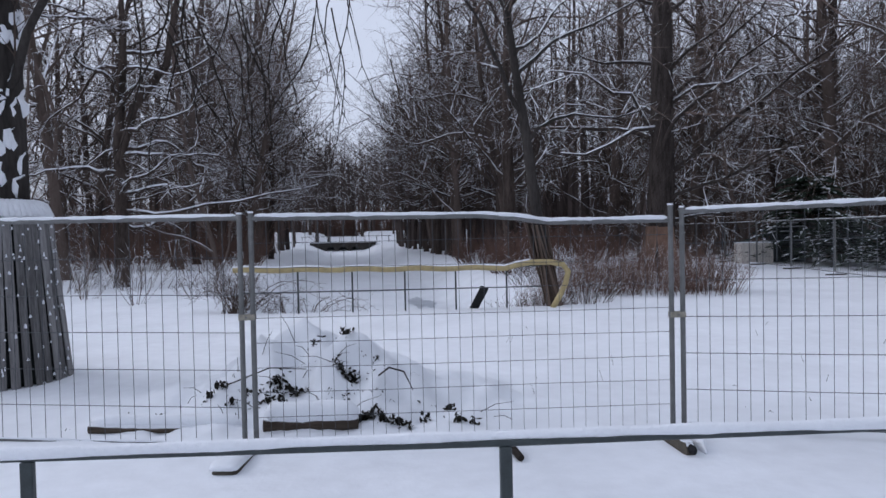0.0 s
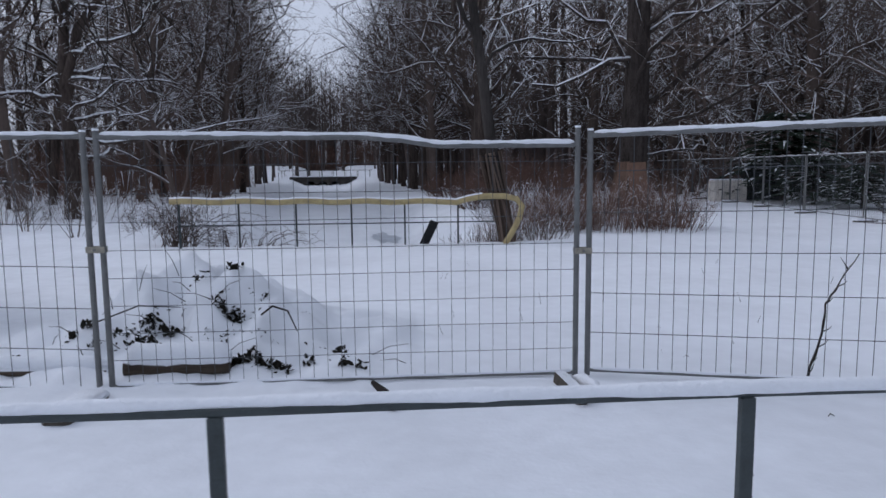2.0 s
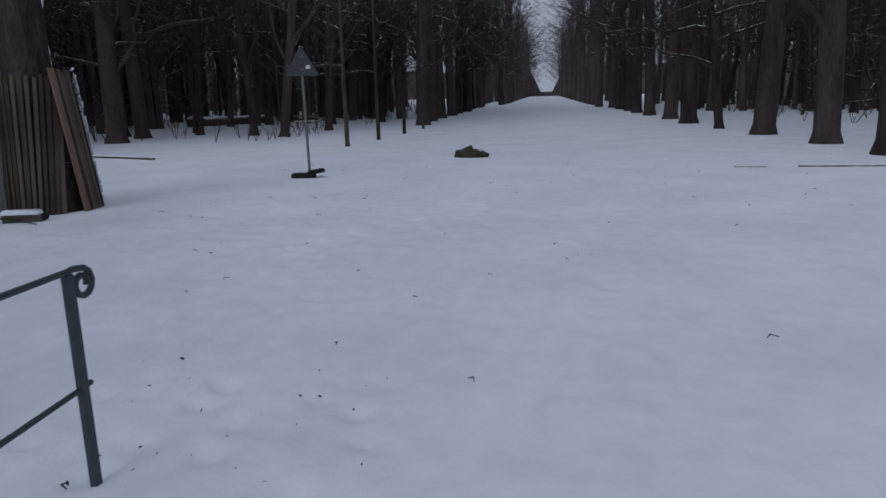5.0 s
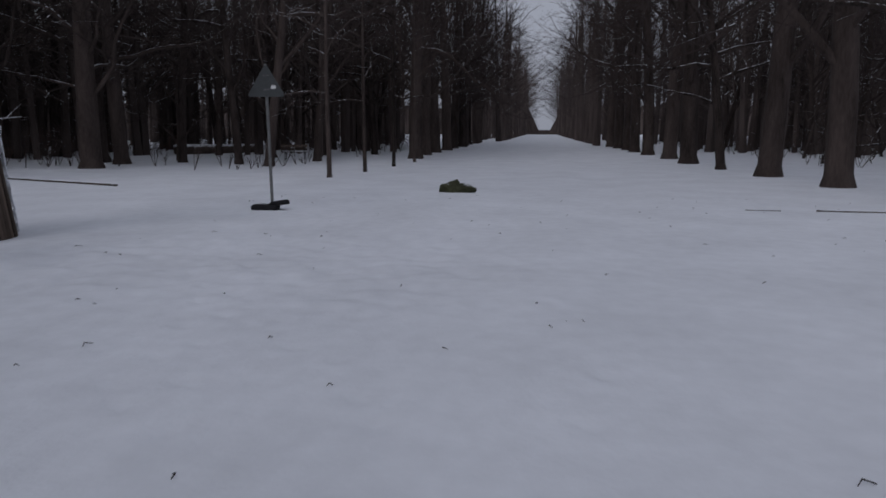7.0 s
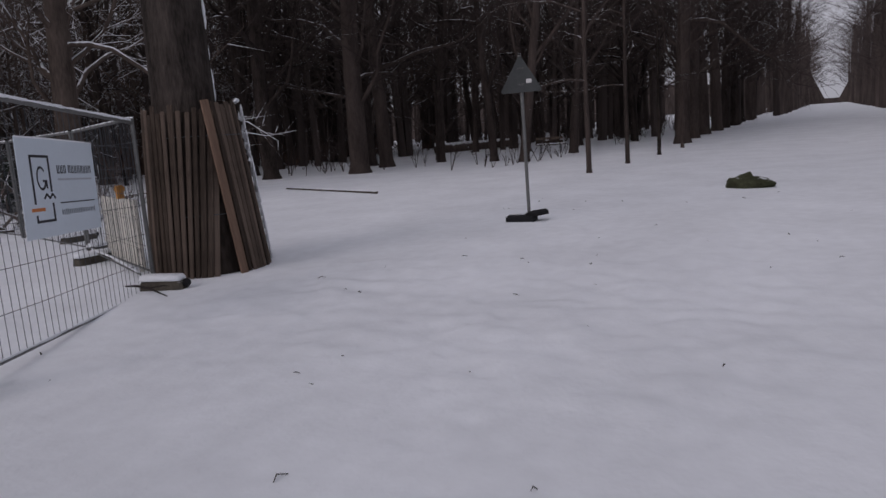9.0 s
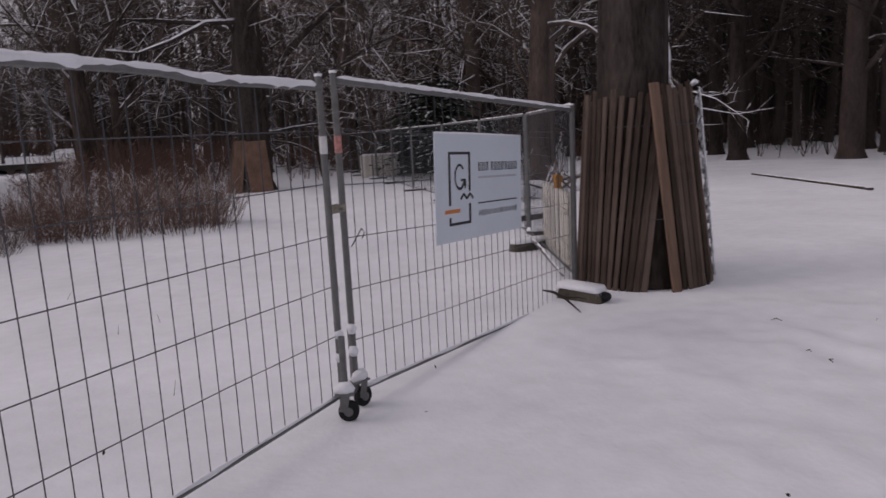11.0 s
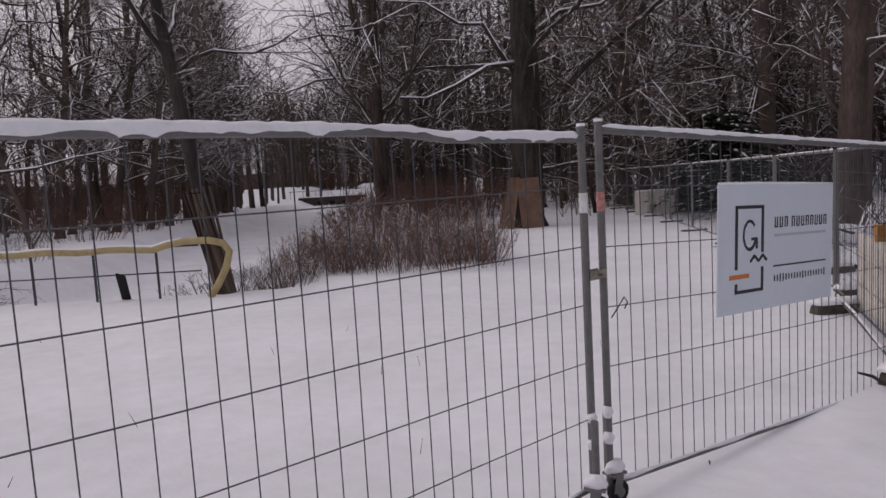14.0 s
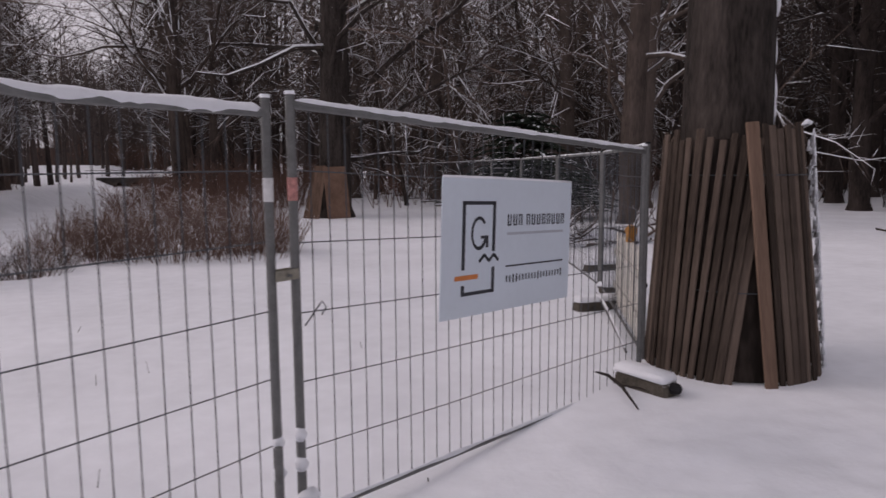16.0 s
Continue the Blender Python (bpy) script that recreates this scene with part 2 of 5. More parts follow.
def ground_z(x, y):
    z = 0.03 * noise.noise((x * 0.11, y * 0.11, 3)) + 0.006 * noise.noise((x * 0.9, y * 0.9, 1)) + 0.006 * noise.noise((x * 2.6, y * 2.6, 9))
    near = min(1.0, max(0.0, (math.hypot(x - 5, y - 3) - 4) / 10))
    z *= 0.25 + 0.75 * near
    # brush pile under snow
    d = ((x + 0.75) / 1.5) ** 2 + ((y - 6.75) / 0.95) ** 2
    if d < 4:
        z += (0.66 + 0.25 * noise.noise((x * 1.7, y * 1.7, 5))) * math.exp(-d * 1.5) + (0.2 * noise.noise((x * 2.8, y * 2.8, 6)) + 0.17 * noise.noise((x * 4.6, y * 4.6, 2)) + 0.15 * abs(noise.noise((x * 6.5, y * 6.5, 4))) - 0.04) * math.exp(-d * .8)
    # the pond's bed behind the old railing
    if y > 14.9:
        half = 2.7 + 0.5 * math.sin(y * 0.2)
        off = (abs(x - channel_x(y)) - half) / 2.2
        t = min(1.0, max(0.0, 1 - off)) * min(1.0, (y - 14.9) / 1.4)
        z -= 0.95 * t * t * (3 - 2 * t)
        if y > 25:
            z += 0.06 * noise.noise((x * 0.15, y * 0.15, 8)) * min(1, (y - 25) / 10) * (1 - t)
    # the bank behind the bridge
    if y > 109 and x < 20:
        t = min(1.0, (y - 109) / 15)
        z += 2.3 * t * t * (3 - 2 * t) * min(1.0, max(0.0, (40 - abs(x + 10)) / 20))
    # the avenue climbs slowly towards its far end
    if x > 32:
        d = min(x, 300) - 38
        z += 0.0064 * (d + math.sqrt(d * d + 36)) * min(1.0, max(0.0, (140 - abs(y)) / 80))
    # trodden snow beside the wrapped tree
    if 8.5 < x < 17 and 0.5 < y < 7.5:
        soft = min(1, (x - 8.5) / 1.5) * min(1, (17 - x) / 2) * min(1, (y - .5) / 1.5) * min(1, (7.5 - y) / 1)
        z += soft * (0.03 * noise.noise((x * 2.3, y * 2.3, 5)) + 0.022 * noise.noise((x * 4.7, y * 4.7, 6)))
    # old wheel tracks along the avenue
    if x > 6 and -8 < y < 8:
        z += 0.02 * math.sin((y - 0.2 * math.sin(x * 0.1)) * 2.6) * math.exp(-(y - 0.5) ** 2 / 9) * min(1, (x - 6) / 10)
    return z


def steps(inner0, inner1, step, outer0, outer1):
    out, x, s = [], inner0, step
    while x <= inner1:
        out.append(x)
        x += step
    while x < outer1:
        s *= 1.09
        out.append(min(x, outer1))
        x += s
    out.append(outer1)
    x, s, left = inner0 - step, step, []
    while x > outer0:
        left.append(x)
        s *= 1.09
        x -= s
    left.append(outer0)
    return left[::-1] + out


DENTS = [(rnd(4.1, 6.2), rnd(1.6, 3.3), rnd(0.065, 0.1)) for _ in range(54)] + [(rnd(6.4, 9.5), rnd(0.4, 3.5), rnd(0.05, 0.08)) for _ in range(12)] + [(7.0 + .33 * k + rnd(-.06, .06), 2.58 + .115 * k + (.13 if k % 2 else -.13) + rnd(-.04, .04), rnd(.05, .075)) for k in range(14)]


def build_ground():
    xs, ys = steps(-3.0, 11.5, 0.068, -900, 900), steps(0.2, 7.6, 0.066, -900, 900)
    s = Shape()
    for y in ys:
        for x in xs:
            z = ground_z(x, y)
            if 3.5 < x < 16.5 and 0 < y < 6.5:
                for dx, dy, r in DENTS:
                    q = ((x - dx) ** 2 + (y - dy) ** 2) / (r * r)
                    if q < 4:
                        z -= 0.028 * math.exp(-q) - 0.006 * math.exp(-(q - 2.2) ** 2)
            s.v.append((x, y, z))
    w = len(xs)
    s.f = [(j * w + i, j * w + i + 1, (j + 1) * w + i + 1, (j + 1) * w + i) for j in range(len(ys) - 1) for i in range(w - 1)]
    tagged(part("ground", s, SNOW, smooth=True), "open park ground under fresh white snow", "ground", kind="structure")


build_ground()

# ---- trees ----


def tree_plan(first, n1, n2, n3, sides=9, wander=0.05):
    """For each level of branching: children, sides, segments, wander, rise; for the trunk also where its limbs begin."""
    return [(n1, sides, 9, wander, 0.03, first), (n2, 5, 7, 0.38, 0.035), (n3, 3, 2, 0.4, 0.0), (0, 3, 1, 0.2, -0.03)]


def grow_plan(limbs, twigs, base, d, height, r, plan, seed):
    rng = random.Random(seed)
    global_plan = [p[:5] if i else p for i, p in enumerate(plan)]

    def go(p, d, length, r, level):
        kids, sides, segs, wander, rise = global_plan[level][:5]
        if level == 3:
            twigs.spike(p, p + d * length, r)
            return
        pts, radii = [p.copy()], [r]
        for i in range(segs):
            d = (d + Vector((rng.uniform(-1, 1), rng.uniform(-1, 1), rng.uniform(-1, 1))) * wander + Vector((0, 0, rise))).normalized()
            p = p + d * (length / segs)
            pts.append(p.copy())
            radii.append(max(0.0035, r * (1 - 0.8 * (i + 1) / segs)))
        if level == 0:
            pts.insert(1, pts[0].lerp(pts[1], 0.18))
            radii.insert(1, r * 0.95)
            radii[0] = r * 1.3
        (limbs if level < 2 else twigs).tube(pts, radii, sides, cap=False)
        if level == len(global_plan) - 1:
            return
        start = global_plan[0][5] if level == 0 else 0.12
        for k in range(kids):
            t = min(0.99, start + (1 - start) * (k + rng.random()) / kids)
            f = t * (len(pts) - 1)
            i = min(int(f), len(pts) - 2)
            q = pts[i].lerp(pts[i + 1], f - i)
            axis = (pts[i + 1] - pts[i]).normalized()
            out = axis.orthogonal().normalized()
            out.rotate(Matrix.Rotation(rng.uniform(0, 2 * math.pi), 3, axis))
            way = (out + axis * (rng.uniform(0.3, 1.1) if level == 0 else rng.uniform(0.45, 1.0))).normalized()
            size = length * ((0.4 - 0.22 * t) if level == 0 else rng.uniform(0.3, 0.55)) * rng.uniform(0.65, 1.2)
            go(q, way, size, max(0.0065, min(radii[i] * 0.55, size * 0.015 + 0.004)) if level == 0 else max(0.005, size * 0.0085 + 0.003), level + 1)
    go(Vector(base), Vector(d).normalized(), height, r, 0)


TREE_LABELS = {"big": "tall bare oak with dark furrowed bark and snow-dusted limbs", "mid": "bare woodland tree with a slim dark trunk and snowy twigs",
               "thin": "thin bare young tree in the snowy wood", "young": "slender young avenue tree in a row"}


def tree_model(kind, seed, height, r, plan, lean=(0, 0, 1)):
    limbs, twigs = Shape(), Shape()
    grow_plan(limbs, twigs, (0, 0, -0.1), lean, height, r, plan, seed)
    return limbs.mesh("trunk", BARK, True), twigs.mesh("crown", TWIG)


MODELS = {
    "big": [tree_model("big", 11 + i, 21, 0.42, tree_plan(0.22, 30, 11, 7), (0.03 * (i - 1), 0.02, 1)) for i in range(4)],
    "mid": [tree_model("mid", 31 + i, 18, 0.23, tree_plan(0.24, 24, 9, 6, 7, 0.06), (0.06 * (i - 2), 0.03, 1)) for i in range(5)],
    "young": [tree_model("young", 71, 11, 0.09, tree_plan(0.34, 14, 6, 5, 7, 0.02))],
    "thin": [tree_model("thin", 51 + i, 13, 0.1, tree_plan(0.1, 18, 6, 6, 5, 0.09), (0.08 * (i - 1), 0.05, 1)) for i in range(4)],
}
for pale, dark in (("big", "big_bare"), ("mid", "mid_bare"), ("thin", "thin_bare")):
    MODELS[dark] = []
    for pair in MODELS[pale]:
        MODELS[dark].append([me.copy() for me in pair])
        for me, mat in zip(MODELS[dark][-1], (BARK_DARK, TWIG_DARK)):
            me.materials[0] = mat
for pair in MODELS["young"]:
    for me, mat in zip(pair, (BARK_DARK, TWIG_DARK)):
        me.materials[0] = mat
FIRST = {}


def put_tree(kind, x, y, r=None, height=1.0, which=None, label="", group="woodland trees"):
    """A tree of one of the models, its trunk scaled to the radius r."""
    which = random.randrange(len(MODELS[kind])) if which is None else which
    if kind in ("big", "mid", "thin") and (x > 26.5 and y < 36 or y < 0):
        kind += "_bare"
    base_r = {"big": 0.42, "mid": 0.23, "thin": 0.1, "young": 0.09}[kind.split("_")[0]]
    across = (r or base_r * rnd(0.8, 1.25)) / base_r
    sc = Matrix.Diagonal((0.5 * across + 0.5, 0.5 * across + 0.5, height * rnd(0.9, 1.15), 1))
    m = pose(x, y, ground_z(x, y), 0, 0, rnd(0, 360)) @ sc
    if (kind, which) not in FIRST:
        ob = thing("tree", Matrix(), TREE_LABELS[kind.split("_")[0]], "tree", group)
        part("trunk", MODELS[kind][which][0], None, ob)
        part("crown", MODELS[kind][which][1], None, ob)
        FIRST[kind, which] = ob
        ob.matrix_basis = m
    else:
        first = FIRST[kind, which]
        keep, first.scale = first.scale.copy(), (1, 1, 1)
        ob = copy_thing(first, m)
        first.scale = keep
    if label:
        ob["label"] = label
    ob["group"] = group
    return ob


TAKEN = []


def placed(kind, x, y, r=None, height=1.0, **more):
    TAKEN.append((x, y))
    return put_tree(kind, x, y, r, height, **more)


# trees that stand alone or are plainly seen
for x, y, r in ((31.9, 28.1, .3), (28.9, 23.8, .33), (30.7, 20.2, .5), (36.6, 24.1, .55), (34.8, 21.6, .34), (44, 32.3, .5), (50.5, 30.8, .6), (37.2, 31.4, .4)):
    placed("big", x, y, r)
placed("big", 18.2, 21.2, 0.33)
for x, y, r in ((4.8, 31, .22), (3.4, 47, .25), (2.2, 56, .28), (4.6, 58, .3), (16.5, 38, .4), (22, 34, .45), (25.5, 40, .4), (12.5, 41, .3), (19.6, 45, .4),
                (-24, 44, .4), (29, 36, .4), (22.5, 28, .35)):
    placed("big", x, y, r)
# avenue
for i, x in enumerate((26.4, 30.7, 35.5, 40.2)):
    placed("young", x, 8.25, 0.085, group="young avenue trees")
for i in range(11):
    placed("big", 45.2 + 6.0 * i, 9.4 + .28 * i + rnd(-.3, .3), rnd(.42, .55), 1.1, group="avenue trees", label="tall avenue tree in a straight row")
for x, r in ((20.5, .36), (24.9, .36), (30.4, .43), (35.6, .2), (42, .5), (48, .48), (54.5, .42), (60.5, .42), (66.5, .45), (72.5, .45), (78.5, .45)):
    placed("mid" if r < .3 else "big", x, -6.75 + .042 * (x - 25) + rnd(-.15, .15), r, 1.1, group="avenue trees", label="tall avenue tree in a straight row")
for x, y, r in ((52.3, -18, .28), (60, -20, .3), (74, -20.3, .35), (40, -21, .3), (46, -25, .3), (34, -19, .3)):
    placed("mid", x, y, r)


def scatter(kind, count, x0, x1, y0, y1, gap, seed, free=lambda x, y: True):
    rng, done, tries = random.Random(seed), 0, 0
    while done < count and tries < count * 30:
        tries += 1
        x, y = rng.uniform(x0, x1), rng.uniform(y0, y1)
        if free(x, y) and all((x - a) ** 2 + (y - b) ** 2 > gap * gap for a, b in TAKEN):
            placed(kind, x, y)
            done += 1


def off_water(x, y):
    return abs(x - channel_x(y)) > 5.6 + (y - 20) * 0.02 and not (x > 9 and x < 17.5 and y < 32) and not (x < 11.5 and x > 3 and y < 24)


def wood_edge(x, y):
    """A thin place in the wood straight behind the shrubs."""
    return off_water(x, y) and abs(x - 8.4 - .02 * (y - 30)) > 2.0


scatter("mid", 7, -26, -6, 27, 62, 2.2, 21, off_water)
scatter("mid", 10, -40, -16, 26, 60, 2.6, 1, off_water)
scatter("thin", 16, -36, -6, 21, 55, 1.8, 2, off_water)
scatter("mid", 46, 4, 60, 31, 70, 2.2, 3, wood_edge)
scatter("thin", 26, 6, 52, 30, 60, 1.5, 4, wood_edge)
scatter("mid", 18, 38, 85, 16, 50, 3.0, 5)
scatter("thin", 12, 36, 75, 17, 40, 1.8, 6)
scatter("mid", 18, 34, 90, -42, -12, 3.0, 7)
scatter("thin", 14, 34, 75, -36, -12, 2.0, 8)
scatter("mid", 16, -14, 6, 36, 80, 2.4, 31, off_water)
scatter("mid", 16, 32, 85, 13.5, 26, 2.6, 32)
for x, y in ((-12.6, 59), (-14.8, 52), (-13.4, 66.5), (-16, 72), (-14.5, 65), (-18.5, 80), (-20, 88), (-22, 76), (-24, 66)):
    placed("big", x, y, .35, 1.15)
for x, y in ((-9.8, 42), (-11.4, 57), (3.4, 44), (3.0, 52), (1.6, 61), (5.4, 39), (2.6, 70), (-13.2, 66)):
    placed("mid", x, y)


def far_woods():
    """The woods past the single trees, too many to count: whole trees of few twigs, out to the horizon."""
    rng = random.Random(77)
    s = Shape()

    def far_tree(x, y, h, r, wide=1.0):
        z0 = ground_z(x, y) - .2
        lean = Vector((rng.uniform(-.05, .05), rng.uniform(-.05, .05), 1))
        s.tube([(x, y, z0), (x + lean.x * h * .5, y + lean.y * h * .5, z0 + h * .5), (x + lean.x * h, y + lean.y * h, z0 + h)], [r * 1.15, r * .6, .04], 5, False)
        for k in range(16):
            t = .15 + .85 * (k + rng.random()) / 16
            p = Vector((x, y, z0)) + lean * h * t
            b, ln = rng.uniform(0, 6.28), wide * h * (.36 - .24 * t) * rng.uniform(.6, 1.2)
            q = p + Vector((math.cos(b), math.sin(b), rng.uniform(.3, 1.1))) * ln * .5
            e = q + Vector((math.cos(b) + rng.uniform(-.5, .5), math.sin(b) + rng.uniform(-.5, .5), rng.uniform(.2, 1.2))) * ln * .5
            s.tube([p, q, e], [.06, .04, .012], 3, False)
            for _ in range(7):
                o = (p.lerp(q, .3 + .7 * rng.random()) if rng.random() < .4 else q.lerp(e, rng.random()))
                s.spike(o, o + Vector((rng.uniform(-1, 1), rng.uniform(-1, 1), rng.uniform(-.2, 1))) * ln * .42, .017)
    # the far end of the avenue: two rows on each side of a narrow strip of sky
    for i in range(34):
        for side, x0 in ((1, 110), (-1, 84)):
            x = x0 + 6 * i
            mid = .7 + .0246 * x
            far_tree(x, mid + side * (6.3 + rng.uniform(-.3, .3)), rng.uniform(21, 24), .42, 1.1)
            far_tree(x + 3, mid + side * (10.5 + rng.uniform(-.6, .6)), rng.uniform(21, 25), .4, 1.9)
    done = 0
    while done < 560:
        a = rng.uniform(-0.75, 2.05)
        d = 60 + 140 * rng.random() ** 1.3
        x, y = d * math.cos(a), d * math.sin(a)
        if -7 < y - .048 * (x - 60) < 12.5 or abs(x - channel_x(y)) < (6.5 if y < 113 else 1.5) and y > 0:
            continue
        far_tree(x, y, rng.uniform(12, 17) if abs(x - channel_x(y)) < 14 and y > 100 else rng.uniform(14, 22), rng.uniform(.15, .35))
        done += 1
    for k in range(190):
        y = rng.uniform(126, 172) if k % 3 else rng.uniform(58, 113)
        off = rng.uniform(0, 17) if y > 113 else rng.uniform(7, 15)
        far_tree(channel_x(y) + off * rng.choice((-1, 1)), y, rng.uniform(15, 21) if y > 113 else rng.uniform(17, 24), rng.uniform(.15, .3), 1.5)
    done = 0
    while done < 330:
        a, d = rng.uniform(.22, 1.5), rng.uniform(48, 130)
        x, y = d * math.cos(a), d * math.sin(a)
        if y - .048 * (x - 60) < 13.5 or abs(x - 8.4 - .02 * (y - 30)) < 2.6 or abs(x - channel_x(y)) < 9:
            continue
        far_tree(x, y, rng.uniform(16, 24), rng.uniform(.15, .34), 1.2)
        done += 1
    for _ in range(120):
        a, d = rng.uniform(-.5, -.1), rng.uniform(62, 125)
        far_tree(d * math.cos(a), min(d * math.sin(a), -11), rng.uniform(17, 23), rng.uniform(.16, .34), 1.2)
    tagged(part("far_woods", s, FAR), "distant bare winter woods, dark and dense", "trees", kind="stuff")
    s = Shape()
    for n in range(400):
        hs = []
        for a in (2 * math.pi * n / 400, 2 * math.pi * (n + 1) / 400):
            x, y = 290 * math.cos(a), 290 * math.sin(a)
            h = (14 if x > 0 else 8) + 3 * noise.noise((math.cos(a) * 9, math.sin(a) * 9, 1))
            hs.append((x, y, 5 if abs(y - 8) < 4 and x > 0 else 4 if abs(x + 26) < 22 and y > 0 else h))
        (xa, ya, ha), (xb, yb, hb) = hs
        i = len(s.v)
        s.v += [(xa, ya, -3), (xb, yb, -3), (xb, yb, hb), (xa, ya, ha)]
        s.f.append((i, i + 1, i + 2, i + 3))
    tagged(part("backdrop", s, FAR), "dark far edge of the woods", "backdrop", kind="structure")


far_woods()


def undergrowth(zones, mat, seed, label):
    """Thin saplings and brushwood on the woodland floor."""
    rng = random.Random(seed)
    s = Shape()
    for x0, x1, y0, y1, n in zones:
        for _ in range(n):
            x, y = rng.uniform(x0, x1), rng.uniform(y0, y1)
            if y > 15 and abs(x - channel_x(y)) < 6.5 and x < 20 or 34 < x < 57 and 14 < y < 27:
                continue
            z = ground_z(x, y)
            h = rng.uniform(0.5, 3.2)
            for _ in range(3):
                p = Vector((x, y, z - 0.05))
                d = Vector((rng.uniform(-.5, .5), rng.uniform(-.5, .5), 1))
                q = p + d * h * .5
                d = d + Vector((rng.uniform(-.6, .6), rng.uniform(-.6, .6), 0))
                s.tube([p, q], [.014, .01], 3, False)
                s.spike(q, q + d * h * .5, .01)
                for _ in range(4):
                    w = Vector((rng.uniform(-1, 1), rng.uniform(-1, 1), rng.uniform(.1, .8))) * h * .3
                    s.spike(p.lerp(q, rng.uniform(.4, 1)), q + w, .008)
    tagged(part("undergrowth", s, mat), label, "undergrowth", kind="stuff")


undergrowth([(-46, -8, 43, 70, 420), (5, 60, 31, 70, 1000)], THICKET, 5, "brown leafless brushwood and saplings on the snowy woodland floor")
undergrowth([(30, 100, 13, 42, 700), (32, 100, -42, -11, 500)], TWIG_DARK, 6, "dark leafless saplings under the avenue woods")


def spreading_tree(x, y):
    """A low old tree whose long crooked limbs carry ridges of snow."""
    rng = random.Random(14)
    z = ground_z(x, y)
    ob = thing("tree", pose(x, y, z), "old tree with long crooked limbs under ridges of snow", "tree")
    wood, twigs, white = Shape(), Shape(), Shape()
    wood.tube([(.05, 0, 4.3), (.7, -.2, 6.2), (1.9, -.4, 7.6), (2.2, -.3, 9.5), (3.0, -.2, 12)], [.15, .15, .13, .1, .03], 8, False)
    wood.tube([(0, 0, -.1), (.1, 0, 2.2), (0, .1, 5), (.3, 0, 8), (.2, .2, 12)], [.27, .22, .18, .13, .04], 10, False)
    for k in range(17):
        h = 2.2 + .45 * k
        a = rng.uniform(-1.5, .5) if k % 4 else rng.uniform(2, 4)
        d = Vector((math.cos(a), math.sin(a), rng.uniform(-.05, .35))).normalized()
        p, ln = Vector((.05, .05, h)), rng.uniform(3.5, 7.0) * (1.1 - .03 * k)
        pts = [p.copy()]
        for i in range(12):
            d = (d + Vector((rng.uniform(-.5, .5), rng.uniform(-.5, .5), rng.uniform(-.5, .47)))).normalized()
            d.z *= .8
            p = p + d * ln / 12
            pts.append(p.copy())
            for _ in range(6):
                w = (d * rng.uniform(.2, 1) + Vector((rng.uniform(-1, 1), rng.uniform(-1, 1), rng.uniform(-.7, .8)))) * rng.uniform(.3, .75)
                m = p + w * .5 + Vector((0, 0, rng.uniform(-.08, .08)))
                twigs.tube([p, m], [.012, .009], 3, False)
                twigs.spike(m, p + w, .009)
                for _ in range(2):
                    twigs.spike(m, m + Vector((rng.uniform(-1, 1), rng.uniform(-1, 1), rng.uniform(-.6, .8))) * .3, .007)
        radii = [.075 * (1 - .07 * i) for i in range(13)]
        wood.tube(pts, radii, 6, False)
        white.tube([q + Vector((0, 0, rr * .75 + .008)) for q, rr in zip(pts[1:], radii[1:])], [max(.012, rr * rng.uniform(.55, .95)) for rr in radii[1:]], 6)
    part("trunk", wood, BARK, ob, smooth=True)
    part("crown", twigs, TWIG, ob)
    tagged(part("limb_snow", white, SNOWCAP, ob, "ridges of snow along the limbs", True), kind="stuff")
    return ob


spread = spreading_tree(-9.9, 24.2)

# ---- fences ----


